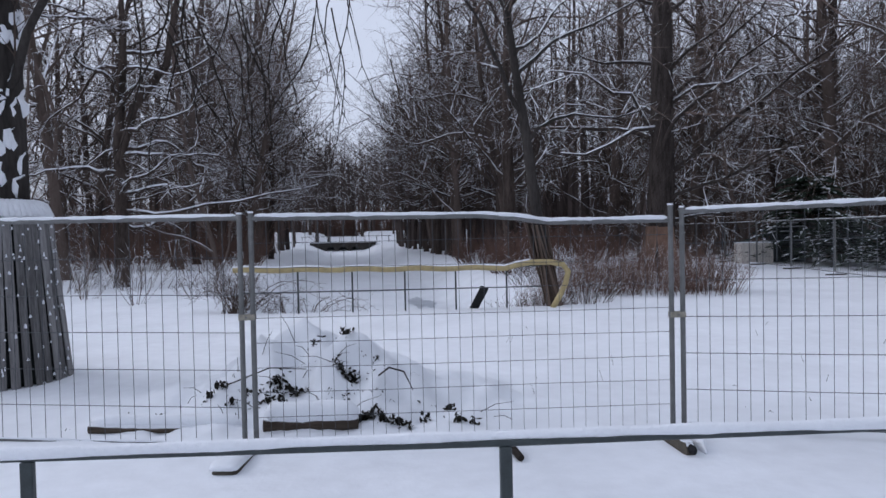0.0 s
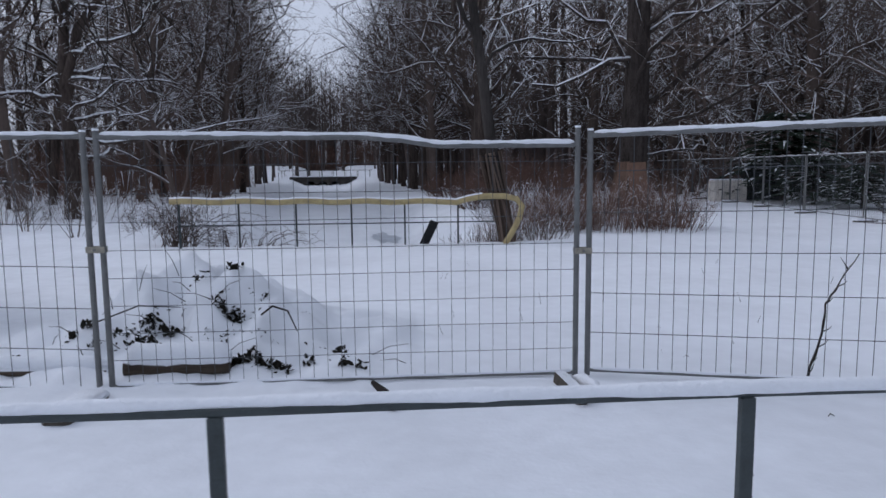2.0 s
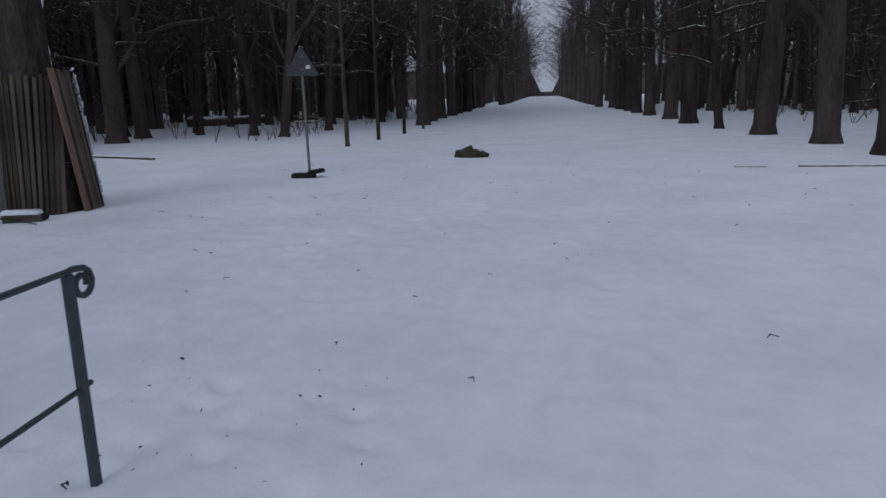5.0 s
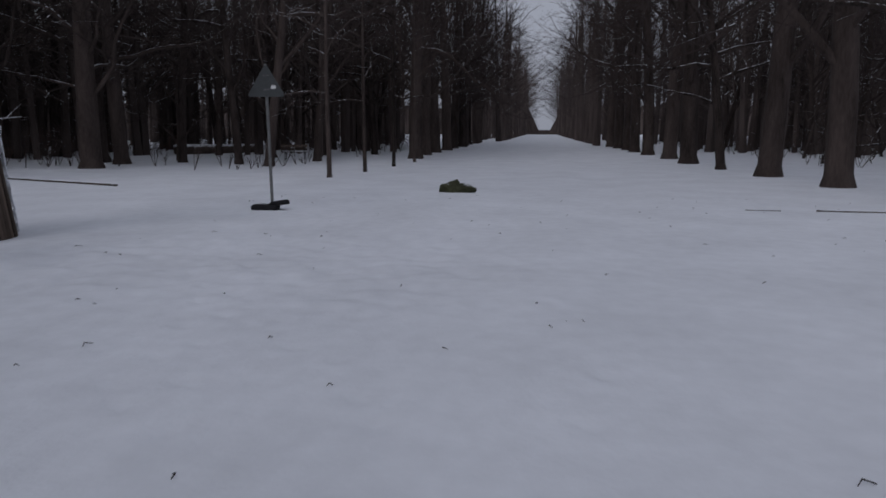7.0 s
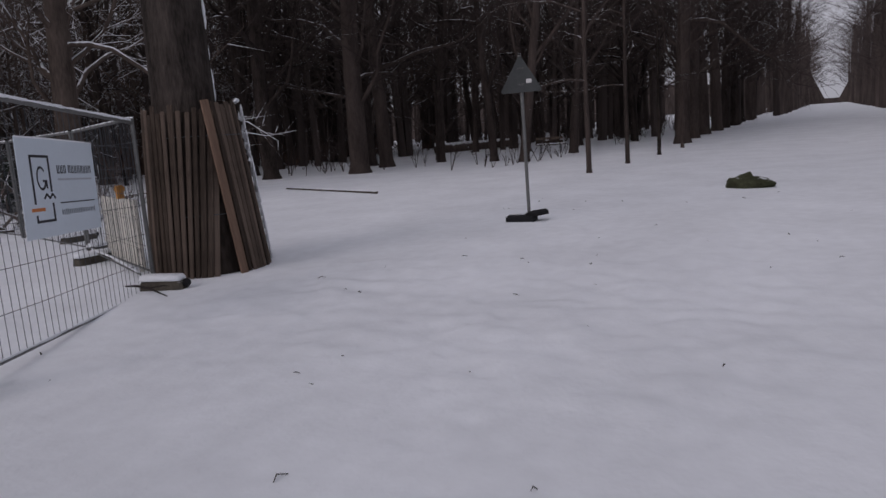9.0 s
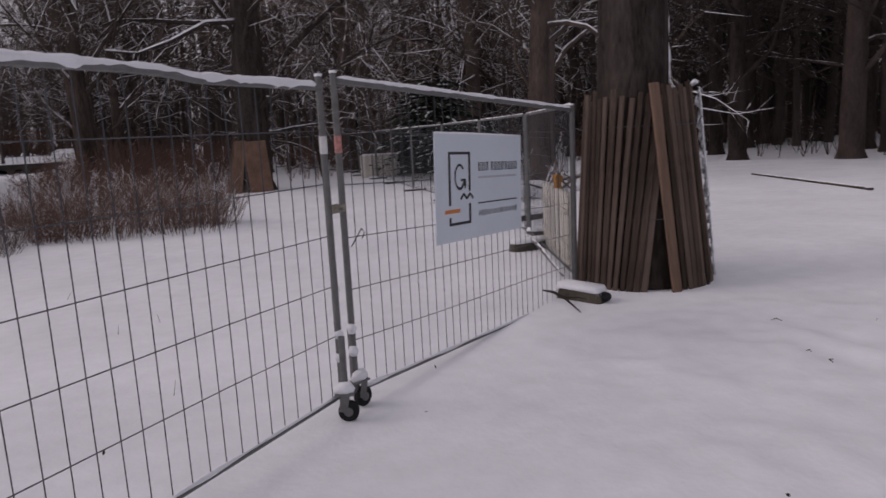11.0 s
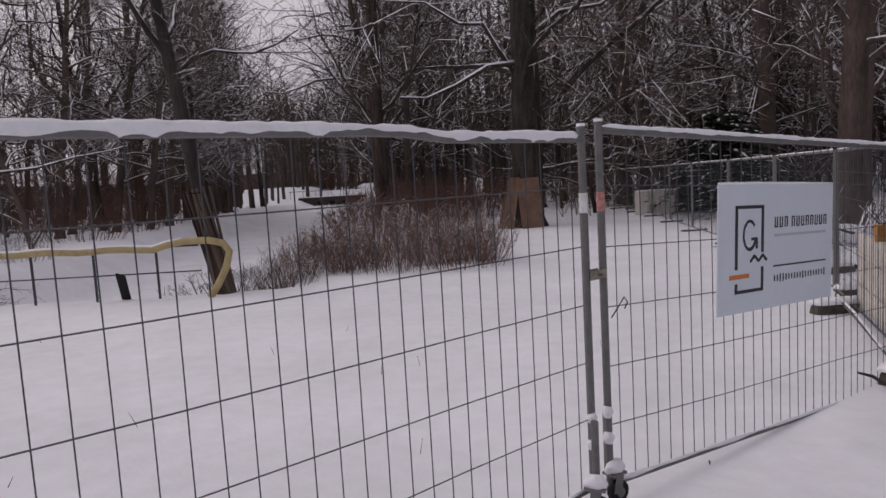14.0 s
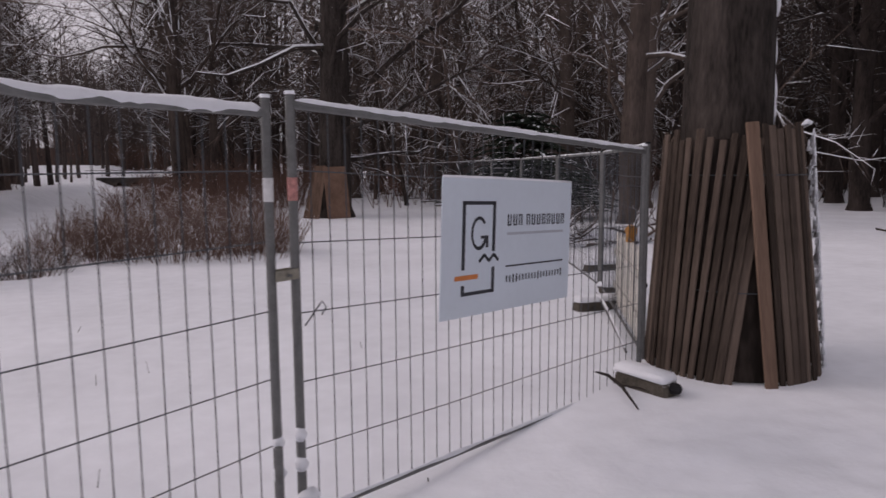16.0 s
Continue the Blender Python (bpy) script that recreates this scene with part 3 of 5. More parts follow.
def fence_panel(a, b, z0=0.06, z1=1.86, cell=0.3, cap=0.03, label="galvanised mobile fence panel with snow on its top rail", stickers=False, bend=(), first=None, wires=(0.11, 0.102), tilt=0.0, tall=0.03, gauge=0.0031):
    """A mobile site fence panel from a to b: two posts, two rails, wire mesh and snow on the top rail. bend gives the top rail's dents as (share of the length, height off), tilt its fall in metres per metre."""
    a, b = Vector((*a, 0)), Vector((*b, 0))
    length, yaw = (b - a).length, math.degrees(math.atan2(b.y - a.y, b.x - a.x))
    ob = thing("site_fence", pose(a.x, a.y, 0, 0, 0, yaw), label, "fence", "mobile site fences")
    keys = [(0.0, 0.0)] + list(bend) + [(1.0, bend[-1][1] if bend else 0.0)]

    def rail_z(x):
        t = x / length
        for (t0, d0), (t1, d1) in zip(keys[:-1], keys[1:]):
            if t <= t1:
                u = (t - t0) / max(1e-6, t1 - t0)
                return z1 - tilt * x + d0 + (d1 - d0) * u * u * (3 - 2 * u)
        return z1 - tilt * x + keys[-1][1]
    for x in (0.021, length - 0.021):
        post = part("post", Shape().tube([(x, 0, z0 - 0.03 - tilt * x), (x, 0, z1 + tall - tilt * x)], 0.021, 10), STEEL, ob, smooth=False)
        part("end_cap", Shape().tube([(x, 0, z1 + tall - tilt * x - 0.012), (x, 0, z1 + tall - tilt * x + 0.003)], 0.0225, 10), RUBBER if cap < .02 else SNOWCAP, post)
    part("top_rail", Shape().tube([(0.03 + (length - 0.06) * i / 24, 0, rail_z(length * i / 24)) for i in range(25)], 0.019, 8), STEEL, ob)
    part("bottom_rail", Shape().tube([(0.03, 0, z0 + 0.02), (length - 0.03, 0, z0 + 0.02 - tilt * length)], 0.013, 8), STEEL, ob)
    mesh = Shape()
    x, i = wires[0], 0
    while x < length - 0.05:
        i += 1
        w = [0.004 * math.sin(i * 1.7 + k) for k in range(3)]
        mesh.tube([(x, w[0], z0 + 0.02 - tilt * x), (x + w[1] * .6, w[1], (z0 + z1) / 2 - tilt * x), (x, w[2], rail_z(x))], gauge, 3, False)
        x += wires[1]
    z = z0 + 0.02 + (first or cell)
    while z < z1 - 0.05:
        mesh.tube([(0.02, 0.004, z), (length * .3, 0.004 + 0.012 * math.sin(z * 9), z - 0.004 - tilt * length * .3), (length * .7, 0.008, z + 0.004 * math.sin(z * 17) - tilt * length * .7), (length - 0.02, 0.004, z - tilt * length)], gauge * 1.1, 3, False)
        z += cell
    part("wire_mesh", mesh, WIRE, ob)
    if cap:
        rng = random.Random(int(a.x * 100))
        k = int(length / 0.035)
        pts, radii = [], []
        for i in range(k + 1):
            x = 0.05 + (length - 0.1) * i / k
            gap = noise.noise((x * 2.2, a.x, 7)) < -0.42
            pts.append((x, 0.004 * math.sin(i * .7) + rng.uniform(-.002, .002), rail_z(x) + (0.013 + cap * 0.3 if cap < .03 else 0.012)))
            radii.append(cap * (0.6 if gap else 0.78 + 0.3 * noise.noise((x * 2.6, a.x, 0)) + 0.2 * noise.noise((x * 11, a.x, 2)) + rng.uniform(-.1, .1)) * (0.4 if i in (0, k) else 1))
        part("snow_cap", Shape().tube(pts, radii, 7), SNOWCAP, ob, "white snow along the rail", True)
        k = int(length / 0.12)
        if cap > .018:
            low = [(0.06 + (length - 0.12) * i / k, 0, z0 + 0.034 - tilt * length * i / k) for i in range(k + 1)]
            part("snow_cap", Shape().tube(low, [0.012 + 0.009 * noise.noise((i * .4, a.x, 3)) for i in range(k + 1)], 6), SNOWCAP, ob, "thin snow on the lower rail", True)
    if stickers:
        for x in ((length - 0.021,) if stickers == "end" else (0.021,)):
            part("sticker", Shape().tube([(x, 0, 1.56), (x, 0, 1.66)], 0.0225, 10), RED if stickers != "end" else WHITE, ob, "small printed tape on the post")
    return ob


GC, GB, GE = (5.78, 4.24), (8.12, 6.30), (11.02, 8.27)
LEFT = fence_panel((-4.62, 6.0), (-1.17, 5.42), -0.005, 1.83, 0.3, 0.021, wires=(0.056, 0.131), tilt=0.006, tall=0.04)
MID = fence_panel((-1.12, 5.415), (2.31, 5.42), 0.005, 1.802, 0.199, 0.024, "galvanised mobile fence with finer mesh and bent snowy rail", bend=((.53, -.012), (.6, -.03), (.71, -.078)), first=0.188, wires=(0.14, 0.1018), tall=0.055, gauge=0.0024)
CORNER = fence_panel((2.36, 5.42), GC, 0.023, 1.79, 0.299, 0.022, first=0.29, wires=(0.13, 0.0997), tilt=-0.021, tall=0.045)
GATE = fence_panel((GC[0] + .04, GC[1] + .05), (GB[0] - .03, GB[1] - .02), 0.10, 1.942, 0.3, 0.031, "galvanised fence used as gate leaf, thick snow on its rail", "end", bend=((.25, .012), (.6, .016), (.72, -.012)), first=0.37, wires=(0.088, 0.1082), tall=0.06)
BOARDED = fence_panel((GB[0] + .04, GB[1] + .03), GE, 0.075, 1.972, 0.318, 0.022, "galvanised fence panel used as a gate leaf, carrying a board", True, first=0.325, wires=(0.118, 0.1027), tilt=0.047, tall=0.055)
# the run that turns back along the site
BACK = [(11.1, 8.35), (12.33, 11.55), (13.15, 14.9), (13.75, 18.35), (14.15, 21.8), (14.65, 25.25), (15.1, 28.7), (15.35, 32.2), (15.45, 35.7), (15.4, 39.2), (15.3, 42.7), (15.0, 46.2), (14.6, 49.7)]
for a, b in zip(BACK[:-1], BACK[1:]):
    a = (a[0] + (b[0] - a[0]) * .018, a[1] + (b[1] - a[1]) * .018)
    fence_panel(a, b, 0.08, 1.86, 0.3, 0.015, "galvanised mobile fence panel at the far side of the site")


def fence_foot(x, y, yaw, snow=True, label="concrete fence foot lying in the snow"):
    """A long concrete block with rounded ends and two lifting holes, snow on it."""
    z = ground_z(x, y)
    ob = thing("concrete_block", pose(x, y, z, 0, 0, yaw), label, "fence foot", "fence feet")
    part("block", Shape().box(pose(0, 0, 0.05), 0.7, 0.2, 0.12, 0.03, 0.95), CONCRETE, ob)
    # the shade inside the end's lifting hole is modelled as a black piece
    part("end_grip", Shape().tube([(0.34, 0, 0.06), (0.4, 0, 0.065), (0.43, 0, 0.06)], [0.05, 0.045, 0.03], 8), RUBBER, ob, "black piece standing for the shaded hole in the block end")
    if snow:
        s = Shape().box(pose(-.02, 0, 0.135, 0, 1, 0), 0.68, 0.21, 0.055, 0.03)
        part("snow_cap", s, SNOWCAP, ob, "snow lying on the block", True)
    return ob


low_foot = fence_foot(-1.15, 4.98, 85, label="fence foot sunk under a layer of snow")
low_foot.scale = (.8, .95, .8)
low_foot.location.z -= .055
small = fence_foot(2.15, 5.03, -86, False, "bare dark concrete fence foot")
small.scale = (.76, .45, .75)
hump = part("snow_cap", Shape().tube([(-.3, .14, .03), (-.1, .26, .06), (.15, .3, .06), (.35, .25, .02)], [.02, .09, .1, .02], 10), SNOWCAP, small, "snow heaped beside the foot", True)
# bare side of a snow-buried fence foot, modelled as a dark stick
stub = thing("wood_stub", pose(0.85, 5.0, 0.03, 0, 0, -73), "dark bare side of a fence foot buried in the snow", "wood")
part("stick", Shape().tube([(-.25, 0, .02), (.05, .01, .03), (.25, 0, 0)], [.018, .032, .026], 6), TWIG_BARE, stub)
fence_foot(5.38, 3.93, -83, False, "bare yellowish concrete fence foot beside the gate post")
fence_foot(10.82, 7.84, -66).scale = (.7, .95, .95)
fence_foot(11.85, 10.62, 8)
fence_foot(12.62, 11.5, 12)
fence_foot(13.33, 13.44, 10)
for x, y in BACK[3:]:
    fence_foot(x, y, 10).location.z -= .06


def clamp(fence, x, y, z, yaw):
    """A zinc clamp that ties a fence to its neighbour."""
    m = fence.matrix_world.inverted() @ pose(x, y, z, 0, 0, yaw)
    c = part("clamp", Shape().box(pose(0, -0.026, 0), 0.13, 0.006, 0.045, 0.002).box(pose(0, 0.026, 0), 0.13, 0.006, 0.045, 0.002), BRASS, fence, "zinc clamp joining two posts")
    c.matrix_local = m
    part("bolt", Shape().tube([(0, -0.05, 0), (0, 0.04, 0)], 0.008, 6), STEEL, c)


clamp(LEFT, -1.145, 5.42, 1.02, 0)
clamp(MID, 2.335, 5.42, 0.95, 0)
clamp(GATE, 8.125, 6.305, 1.24, 40)
clamp(CORNER, GC[0] + .02, GC[1] + .02, 1.0, 40)


def caster(fence, x, y, yaw):
    """A gate wheel: bracket with fork, tyre and a snow cap."""
    c = part("caster", Shape().box(pose(0, 0, 0.17), 0.11, 0.08, 0.012, 0.004).tube([(0, 0.05, 0.16), (0, 0.05, 0.5)], 0.02, 8)
             .box(pose(0, -0.032, 0.12, 0, 12, 0), 0.05, 0.005, 0.11).box(pose(0, 0.032, 0.12, 0, 12, 0), 0.05, 0.005, 0.11)
             .tube([(0.02, -0.027, 0.062), (0.02, 0.027, 0.062)], 0.028, 10), STEEL, fence, "steel caster with a black tyre")
    c.matrix_local = fence.matrix_world.inverted() @ pose(x, y, ground_z(x, y), 0, 0, yaw)
    part("tyre", Shape().tube([(0.02, -0.022, 0.062), (0.02, -0.016, 0.062), (0.02, 0.016, 0.062), (0.02, 0.022, 0.062)], [0.05, 0.062, 0.062, 0.05], 16), RUBBER, c)
    part("snow_cap", Shape().tube([(-.06, 0, .185), (-.02, 0, .2), (.03, 0, .2), (.06, 0, .185)], [.015, .04, .042, .015], 8), SNOWCAP, c, "snow on the bracket", True)


caster(GATE, 8.06, 6.16, -20)
caster(BOARDED, 8.20, 6.33, 30)
for fence, x, y in ((GATE, GB[0] - .045, GB[1] - .033), (BOARDED, GB[0] + .055, GB[1] + .04)):
    p = fence.matrix_world.inverted() @ Vector((x, y, 0))
    for z, w in ((.36, .034), (.5, .03)):
        part("snow_collar", Shape().tube([(p.x, p.y, z - .03), (p.x, p.y - .004, z), (p.x, p.y, z + .035)], [w * .7, w, .018], 8), SNOWCAP, fence, "snow clinging to the post", True)
tie = Shape().tube([(.05, -.02, 1.0), (.1, -.03, 1.06), (.14, -.03, 1.1), (.16, -.035, 1.07), (.13, -.04, 1.04)], .004, 5)
part("wire_tie", tie, WIRE, BOARDED, "bent loose wire")


def site_board():
    """The contractor's board wired to the gate: frame mark, ring, zigzag, bars of print."""
    a, b = Vector((8.93, 6.85)), Vector((10.03, 7.62))
    d = (b - a).normalized()
    yaw = math.degrees(math.atan2(d.y, d.x))
    w, h = (b - a).length, 0.79
    out = Vector((d.y, -d.x)) * 0.03
    ob = thing("site_board", pose(a.x + out.x, a.y + out.y, 0.862, 0, 2.6, yaw), "white printed contractor board wired to the gate mesh", "sign")
    part("panel", Shape().box(pose(w / 2, 0, h / 2), w, 0.006, h), BOARD, ob)

    def ink(name, x, z, sx, sz, mat, turn=0.0):
        return part(name, Shape().box(pose(x * w, -0.0045, z * h, 0, turn, 0), sx * w, 0.002, sz * h), mat, ob)
    for x, z, sx, sz in ((.14, .585, .02, .49), (.35, .645, .02, .37), (.245, .82, .23, .026), (.35, .25, .02, .19), (.245, .165, .23, .026), (.14, .195, .02, .07)):
        ink("mark_stroke", x, z, sx, sz, INK)
    ring = Shape()
    arc = [(0.245 * w + 0.066 * math.cos(t), -0.0045, 0.6 * h + 0.088 * math.sin(t)) for t in [radians(v) for v in range(40, 341, 20)]]
    ring.tube(arc, 0.013, 4)
    for i, v in enumerate(ring.v):
        ring.v[i] = (v[0], -0.0045 + (v[1] + 0.0045) * 0.1, v[2])
    part("mark_ring", ring, INK, ob)
    ink("mark_stroke", .282, .57, .05, .022, INK)
    ink("mark_stroke", .302, .535, .016, .085, INK)
    for i in range(4):
        ink("zigzag", .268 + .034 * i, .415, .045, .024, INK, 38 if i % 2 else -38)
    ink("orange_bar", .165, .285, .155, .034, ORANGE)
    rng = random.Random(3)
    x = .45
    for i in range(11):
        if i == 3:
            x += .02
        for dx in (.006, .026):
            ink("print_bar", x + dx, .69, .008, .085, INK)
        ink("print_bar", x + .016, .69 + rng.choice((-.038, .038)), .024, .012, INK)
        x += .0435
    ink("print_line", .69, .585, .48, .02, INK_GREY)
    ink("rule", .69, .335, .49, .012, INK)
    x = .45
    for i in range(19):
        ink("print_bar", x + .006, .235, .0085, rng.choice((.045, .065, .05)), INK)
        x += .0258
    s = Shape().tube([(0.01, 0, h), (w * .3, 0, h + .004), (w * .7, 0, h + .002), (w - .01, 0, h)], 0.008, 6)
    part("snow_cap", s, SNOWCAP, ob, "thin snow on the upper edge", True)


site_board()


# ---- low park railing ----


def low_railing():
    line = [(-4.4, 2.3), (-2.78, 2.3), (-1.156, 2.3), (0.477, 2.28), (1.955, 2.3), (3.46, 2.4), (5.06, 2.58)]
    tops = [0.92, 0.92, 0.92, 0.92, 0.92, 0.88, 0.85]
    ob = thing("park_railing", pose(0, 0, 0), "low dark iron park railing with snow on its top bar", "railing")
    for (x, y), z in zip(line, tops):
        part("post", Shape().box(pose(x, y, z / 2 - 0.04, 0, 0, 4), 0.042, 0.03, z + 0.06, 0.004), IRON, ob)
    part("top_bar", Shape().tube([(x, y, z) for (x, y), z in zip(line, tops)], 0.0125, 8), IRON, ob)
    part("lower_bar", Shape().tube([(x, y, 0.43) for x, y in line[:-1]] + [(5.06, 2.58, 0.40), (5.12, 2.59, 0.40)], 0.011, 8), IRON, ob)
    x, y = line[-1]
    scroll = [(x, y, 0.85), (x + .04, y + .005, 0.852), (x + .08, y + .01, 0.845)]
    for k in range(15):
        a = radians(75 - 33 * k)
        r = 0.06 - 0.0026 * k
        scroll.append((x + .085 + r * math.cos(a), y + .01, 0.785 + r * math.sin(a)))
    part("scroll", Shape().tube(scroll, 0.013, 8), IRON, ob, "curled bar end")
    n = 150
    pts, radii = [], []
    for i in range(n + 1):
        x = -4.4 + 8.0 * i / n
        y = 2.3 if x < 1.95 else 2.3 + (x - 1.95) * .066
        z = 0.92 if x < 1.95 else 0.92 - (x - 1.95) * .0265
        pts.append((x, y, z + 0.018))
        radii.append((0.0225 + 0.006 * noise.noise((x * 3, 0, 0)) + 0.003 * noise.noise((x * 14, 0, 2)) + rnd(-.001, .001)) * min(1, max(.15, (3.65 - x) / 1.0)))
    part("snow_cap", Shape().tube(pts, radii, 8), SNOWCAP, ob, "long ridge of snow on the bar", True)


low_railing()


# ---- wrapped trees ----


def guarded_tree(x, y, r, rb, rt, h, count, seed, slat, label, open_at=None, height=19, bark=None, lean=(0, 0, 1), first=0.2, sweep=0.12, n1=24, wide=0.088, gap=9.5, trunk_off=(0, 0), top_off=(0, 0)):
    """A big tree with a skirt of upright slats round its trunk; one slat may lean away from a gap."""
    z = ground_z(x, y)
    tree = thing("tree", pose(x + trunk_off[0], y + trunk_off[1], z), label, "tree")
    limbs, twigs = Shape(), Shape()
    grow_plan(limbs, twigs, (0, 0, -0.1), lean, height, r, tree_plan(first, n1, 12, 10, 16, 0.02), seed)
    part("trunk", limbs, bark or BARK_NEAR, tree, smooth=True)
    part("crown", twigs, TWIG, tree)
    guard = thing("tree_guard", pose(x, y, z), "skirt of weathered wooden slats standing round a tree trunk", "tree guard", "tree guards")
    rng = random.Random(seed)
    models = []
    for k in range(3):
        s = Shape().box(pose(0, 0, h / 2), wide + 0.007 * k, 0.022, h, 0.006)
        models.append(s.mesh("slat", slat))
    for i in range(count):
        a = 360 * i / count
        if open_at is not None and abs((a - open_at + 180) % 360 - 180) < gap:
            continue
        hh = rng.uniform(0.955, 1.01) if sweep is not None else rng.uniform(0.95, 1.0) + (.03 if 262 < a < 330 else 0)
        foot = Vector((rb * math.cos(radians(a)), rb * math.sin(radians(a)), -0.03))
        turn = sweep if sweep is not None else 0.02 + 0.6 * max(0.0, 1 - abs(a - 234) / 52) if a < 246 else -0.2 * max(0.0, 1 - (a - 257) / 30)
        b = a + math.degrees(turn) + rng.uniform(-1.2, 1.2)
        head = Vector((rt * math.cos(radians(b)) + top_off[0], rt * math.sin(radians(b)) + top_off[1], h * hh))
        up = (head - foot).normalized()
        outw = Vector((math.cos(radians(a)), math.sin(radians(a)), 0))
        side = up.cross(outw).normalized()
        face = side.cross(up)
        m = Matrix((side, face, up)).transposed().to_4x4()
        m.translation = foot + outw * rng.uniform(-.012, .012)
        ob = part("slat", models[rng.randrange(3)], None, guard)
        ob.matrix_local = m @ Matrix.Diagonal((1, 1, hh, 1))
    for z in (0.35 * h, 0.8 * h):
        q = rb + (rt - rb) * z / h - 0.02
        part("strap", Shape().tube([(q * math.cos(radians(t)), q * math.sin(radians(t)), z) for t in range(0, 361, 12)], 0.006, 4), WIRE, guard)
    return tree, guard


t, g = guarded_tree(11.9, 8.3, 0.40, 0.70, 0.52, 2.02, 62, 5, SLAT, "large old tree, its trunk wrapped in wooden slats", 246, sweep=None, first=0.42, wide=0.053, gap=12, trunk_off=(-.08, .06), top_off=(-.05, .04))
# the loose fresh board that leans beside the gap
loose = part("loose_board", Shape().box(pose(0, 0, 1.02), 0.10, 0.03, 2.06, 0.006), FRESH, g, "paler board leaning across a gap")
foot, head = (Vector((q * math.cos(radians(a)), q * math.sin(radians(a)), z)) for q, a, z in ((.745, 257.5, -.02), (.60, 241, 2.04)))
up = (head - foot).normalized()
side = up.cross(Vector((math.cos(radians(262)), math.sin(radians(262)), 0))).normalized()
loose.matrix_local = Matrix.Translation(foot) @ Matrix((side, side.cross(up), up)).transposed().to_4x4()
part("inner_sheet", Shape().tube([(0, 0, 0.0), (0, 0, 1.9)], [0.62, 0.46], 24, False), BARK, g, "dark brown lining behind the slats")
ridge = Shape().tube([(0.18, -0.5, 2.0), (0.26, -0.46, 2.03), (0.42, -0.32, 2.03), (0.5, -0.15, 2.0)], [0.008, 0.018, 0.018, 0.008], 7)
part("snow_cap", ridge, SNOWCAP, g, "snow on the slat tops", True)
sn = Shape()
rngs = random.Random(2)
for i in range(190):
    a = radians(rngs.gauss(-33, 8))
    z = rngs.uniform(0.02, 1.9)
    q = 0.725 - 0.18 * z / 2
    sn.tube([(q * math.cos(a), q * math.sin(a), z), (q * math.cos(a) + .004, q * math.sin(a), z + rngs.uniform(.03, .12))], [rngs.uniform(.007, .02), .005], 5)
tagged(part("blown_snow", sn, SNOWCAP, g, "snow blown on the weather side", True), kind="stuff")
sn = Shape()
for i in range(26):
    a, z = radians(rngs.gauss(-36, 7)), rngs.uniform(2.0, 6.0)
    q = .395 * (1 - .042 * z)
    w = rngs.uniform(.012, .03)
    sn.tube([(q * math.cos(a + .05 * k), q * math.sin(a + .05 * k), z + .09 * k) for k in range(4)], [.006, w, w * .8, .006], 6)
tagged(part("trunk_snow", sn, SNOWCAP, t, "streaks of snow on the bark", True), kind="stuff")

t, g = guarded_tree(-4.9, 8.45, 0.48, 0.82, 0.64, 2.0, 39, 9, SLAT_GREY, "large old tree with blown snow, wrapped in grey slats", None, bark=BARK_SNOWY, sweep=0.0, first=0.2, n1=30)
# dark sheet added to put shade into the gaps between the slats
part("inner_sheet", Shape().tube([(0, 0, 0.0), (0, 0, 1.85)], [0.74, 0.55], 24, False), DARKSHEET, g, "dark sheet standing for the shade between the slats")
sn = Shape()
for i in range(150):
    a = radians(rngs.uniform(-110, 10))
    z = rngs.uniform(0.02, 1.95) ** 1.1
    q = 0.845 - 0.18 * z / 2
    sn.tube([(q * math.cos(a), q * math.sin(a), z), (q * math.cos(a), q * math.sin(a), z + rngs.uniform(.02, .05))], [rngs.uniform(.008, .02), .005], 5)
for i in range(26):
    a = radians(-130 + 6 * i)
    sn.tube([(.64 * math.cos(a), .64 * math.sin(a), 1.96), (.56 * math.cos(a), .56 * math.sin(a), 2.06 + rngs.uniform(0, .05)), (.5 * math.cos(a), .5 * math.sin(a), 2.16)], [.05, .07, .03], 6)
tagged(part("blown_snow", sn, SNOWCAP, g, "snow blown between and above the slats", True), kind="stuff")
sn = Shape()
for i in range(60):
    a, z = radians(rngs.choice((-60, -25, 5)) + rngs.uniform(-22, 22)), rngs.uniform(2.1, 6.5)
    q = 0.475 * (1 - .042 * z)
    pts, w = [], rngs.uniform(.03, .075)
    for k in range(5):
        b = a + .06 * k * rngs.uniform(-1, 1.4)
        pts.append((q * math.cos(b), q * math.sin(b), z + .07 * k))
    sn.tube(pts, [.012, w, w * rngs.uniform(.6, 1.2), w * .7, .01], 7)
tagged(part("trunk_snow", sn, SNOWCAP, t, "patches of snow stuck to the bark", True), kind="stuff")


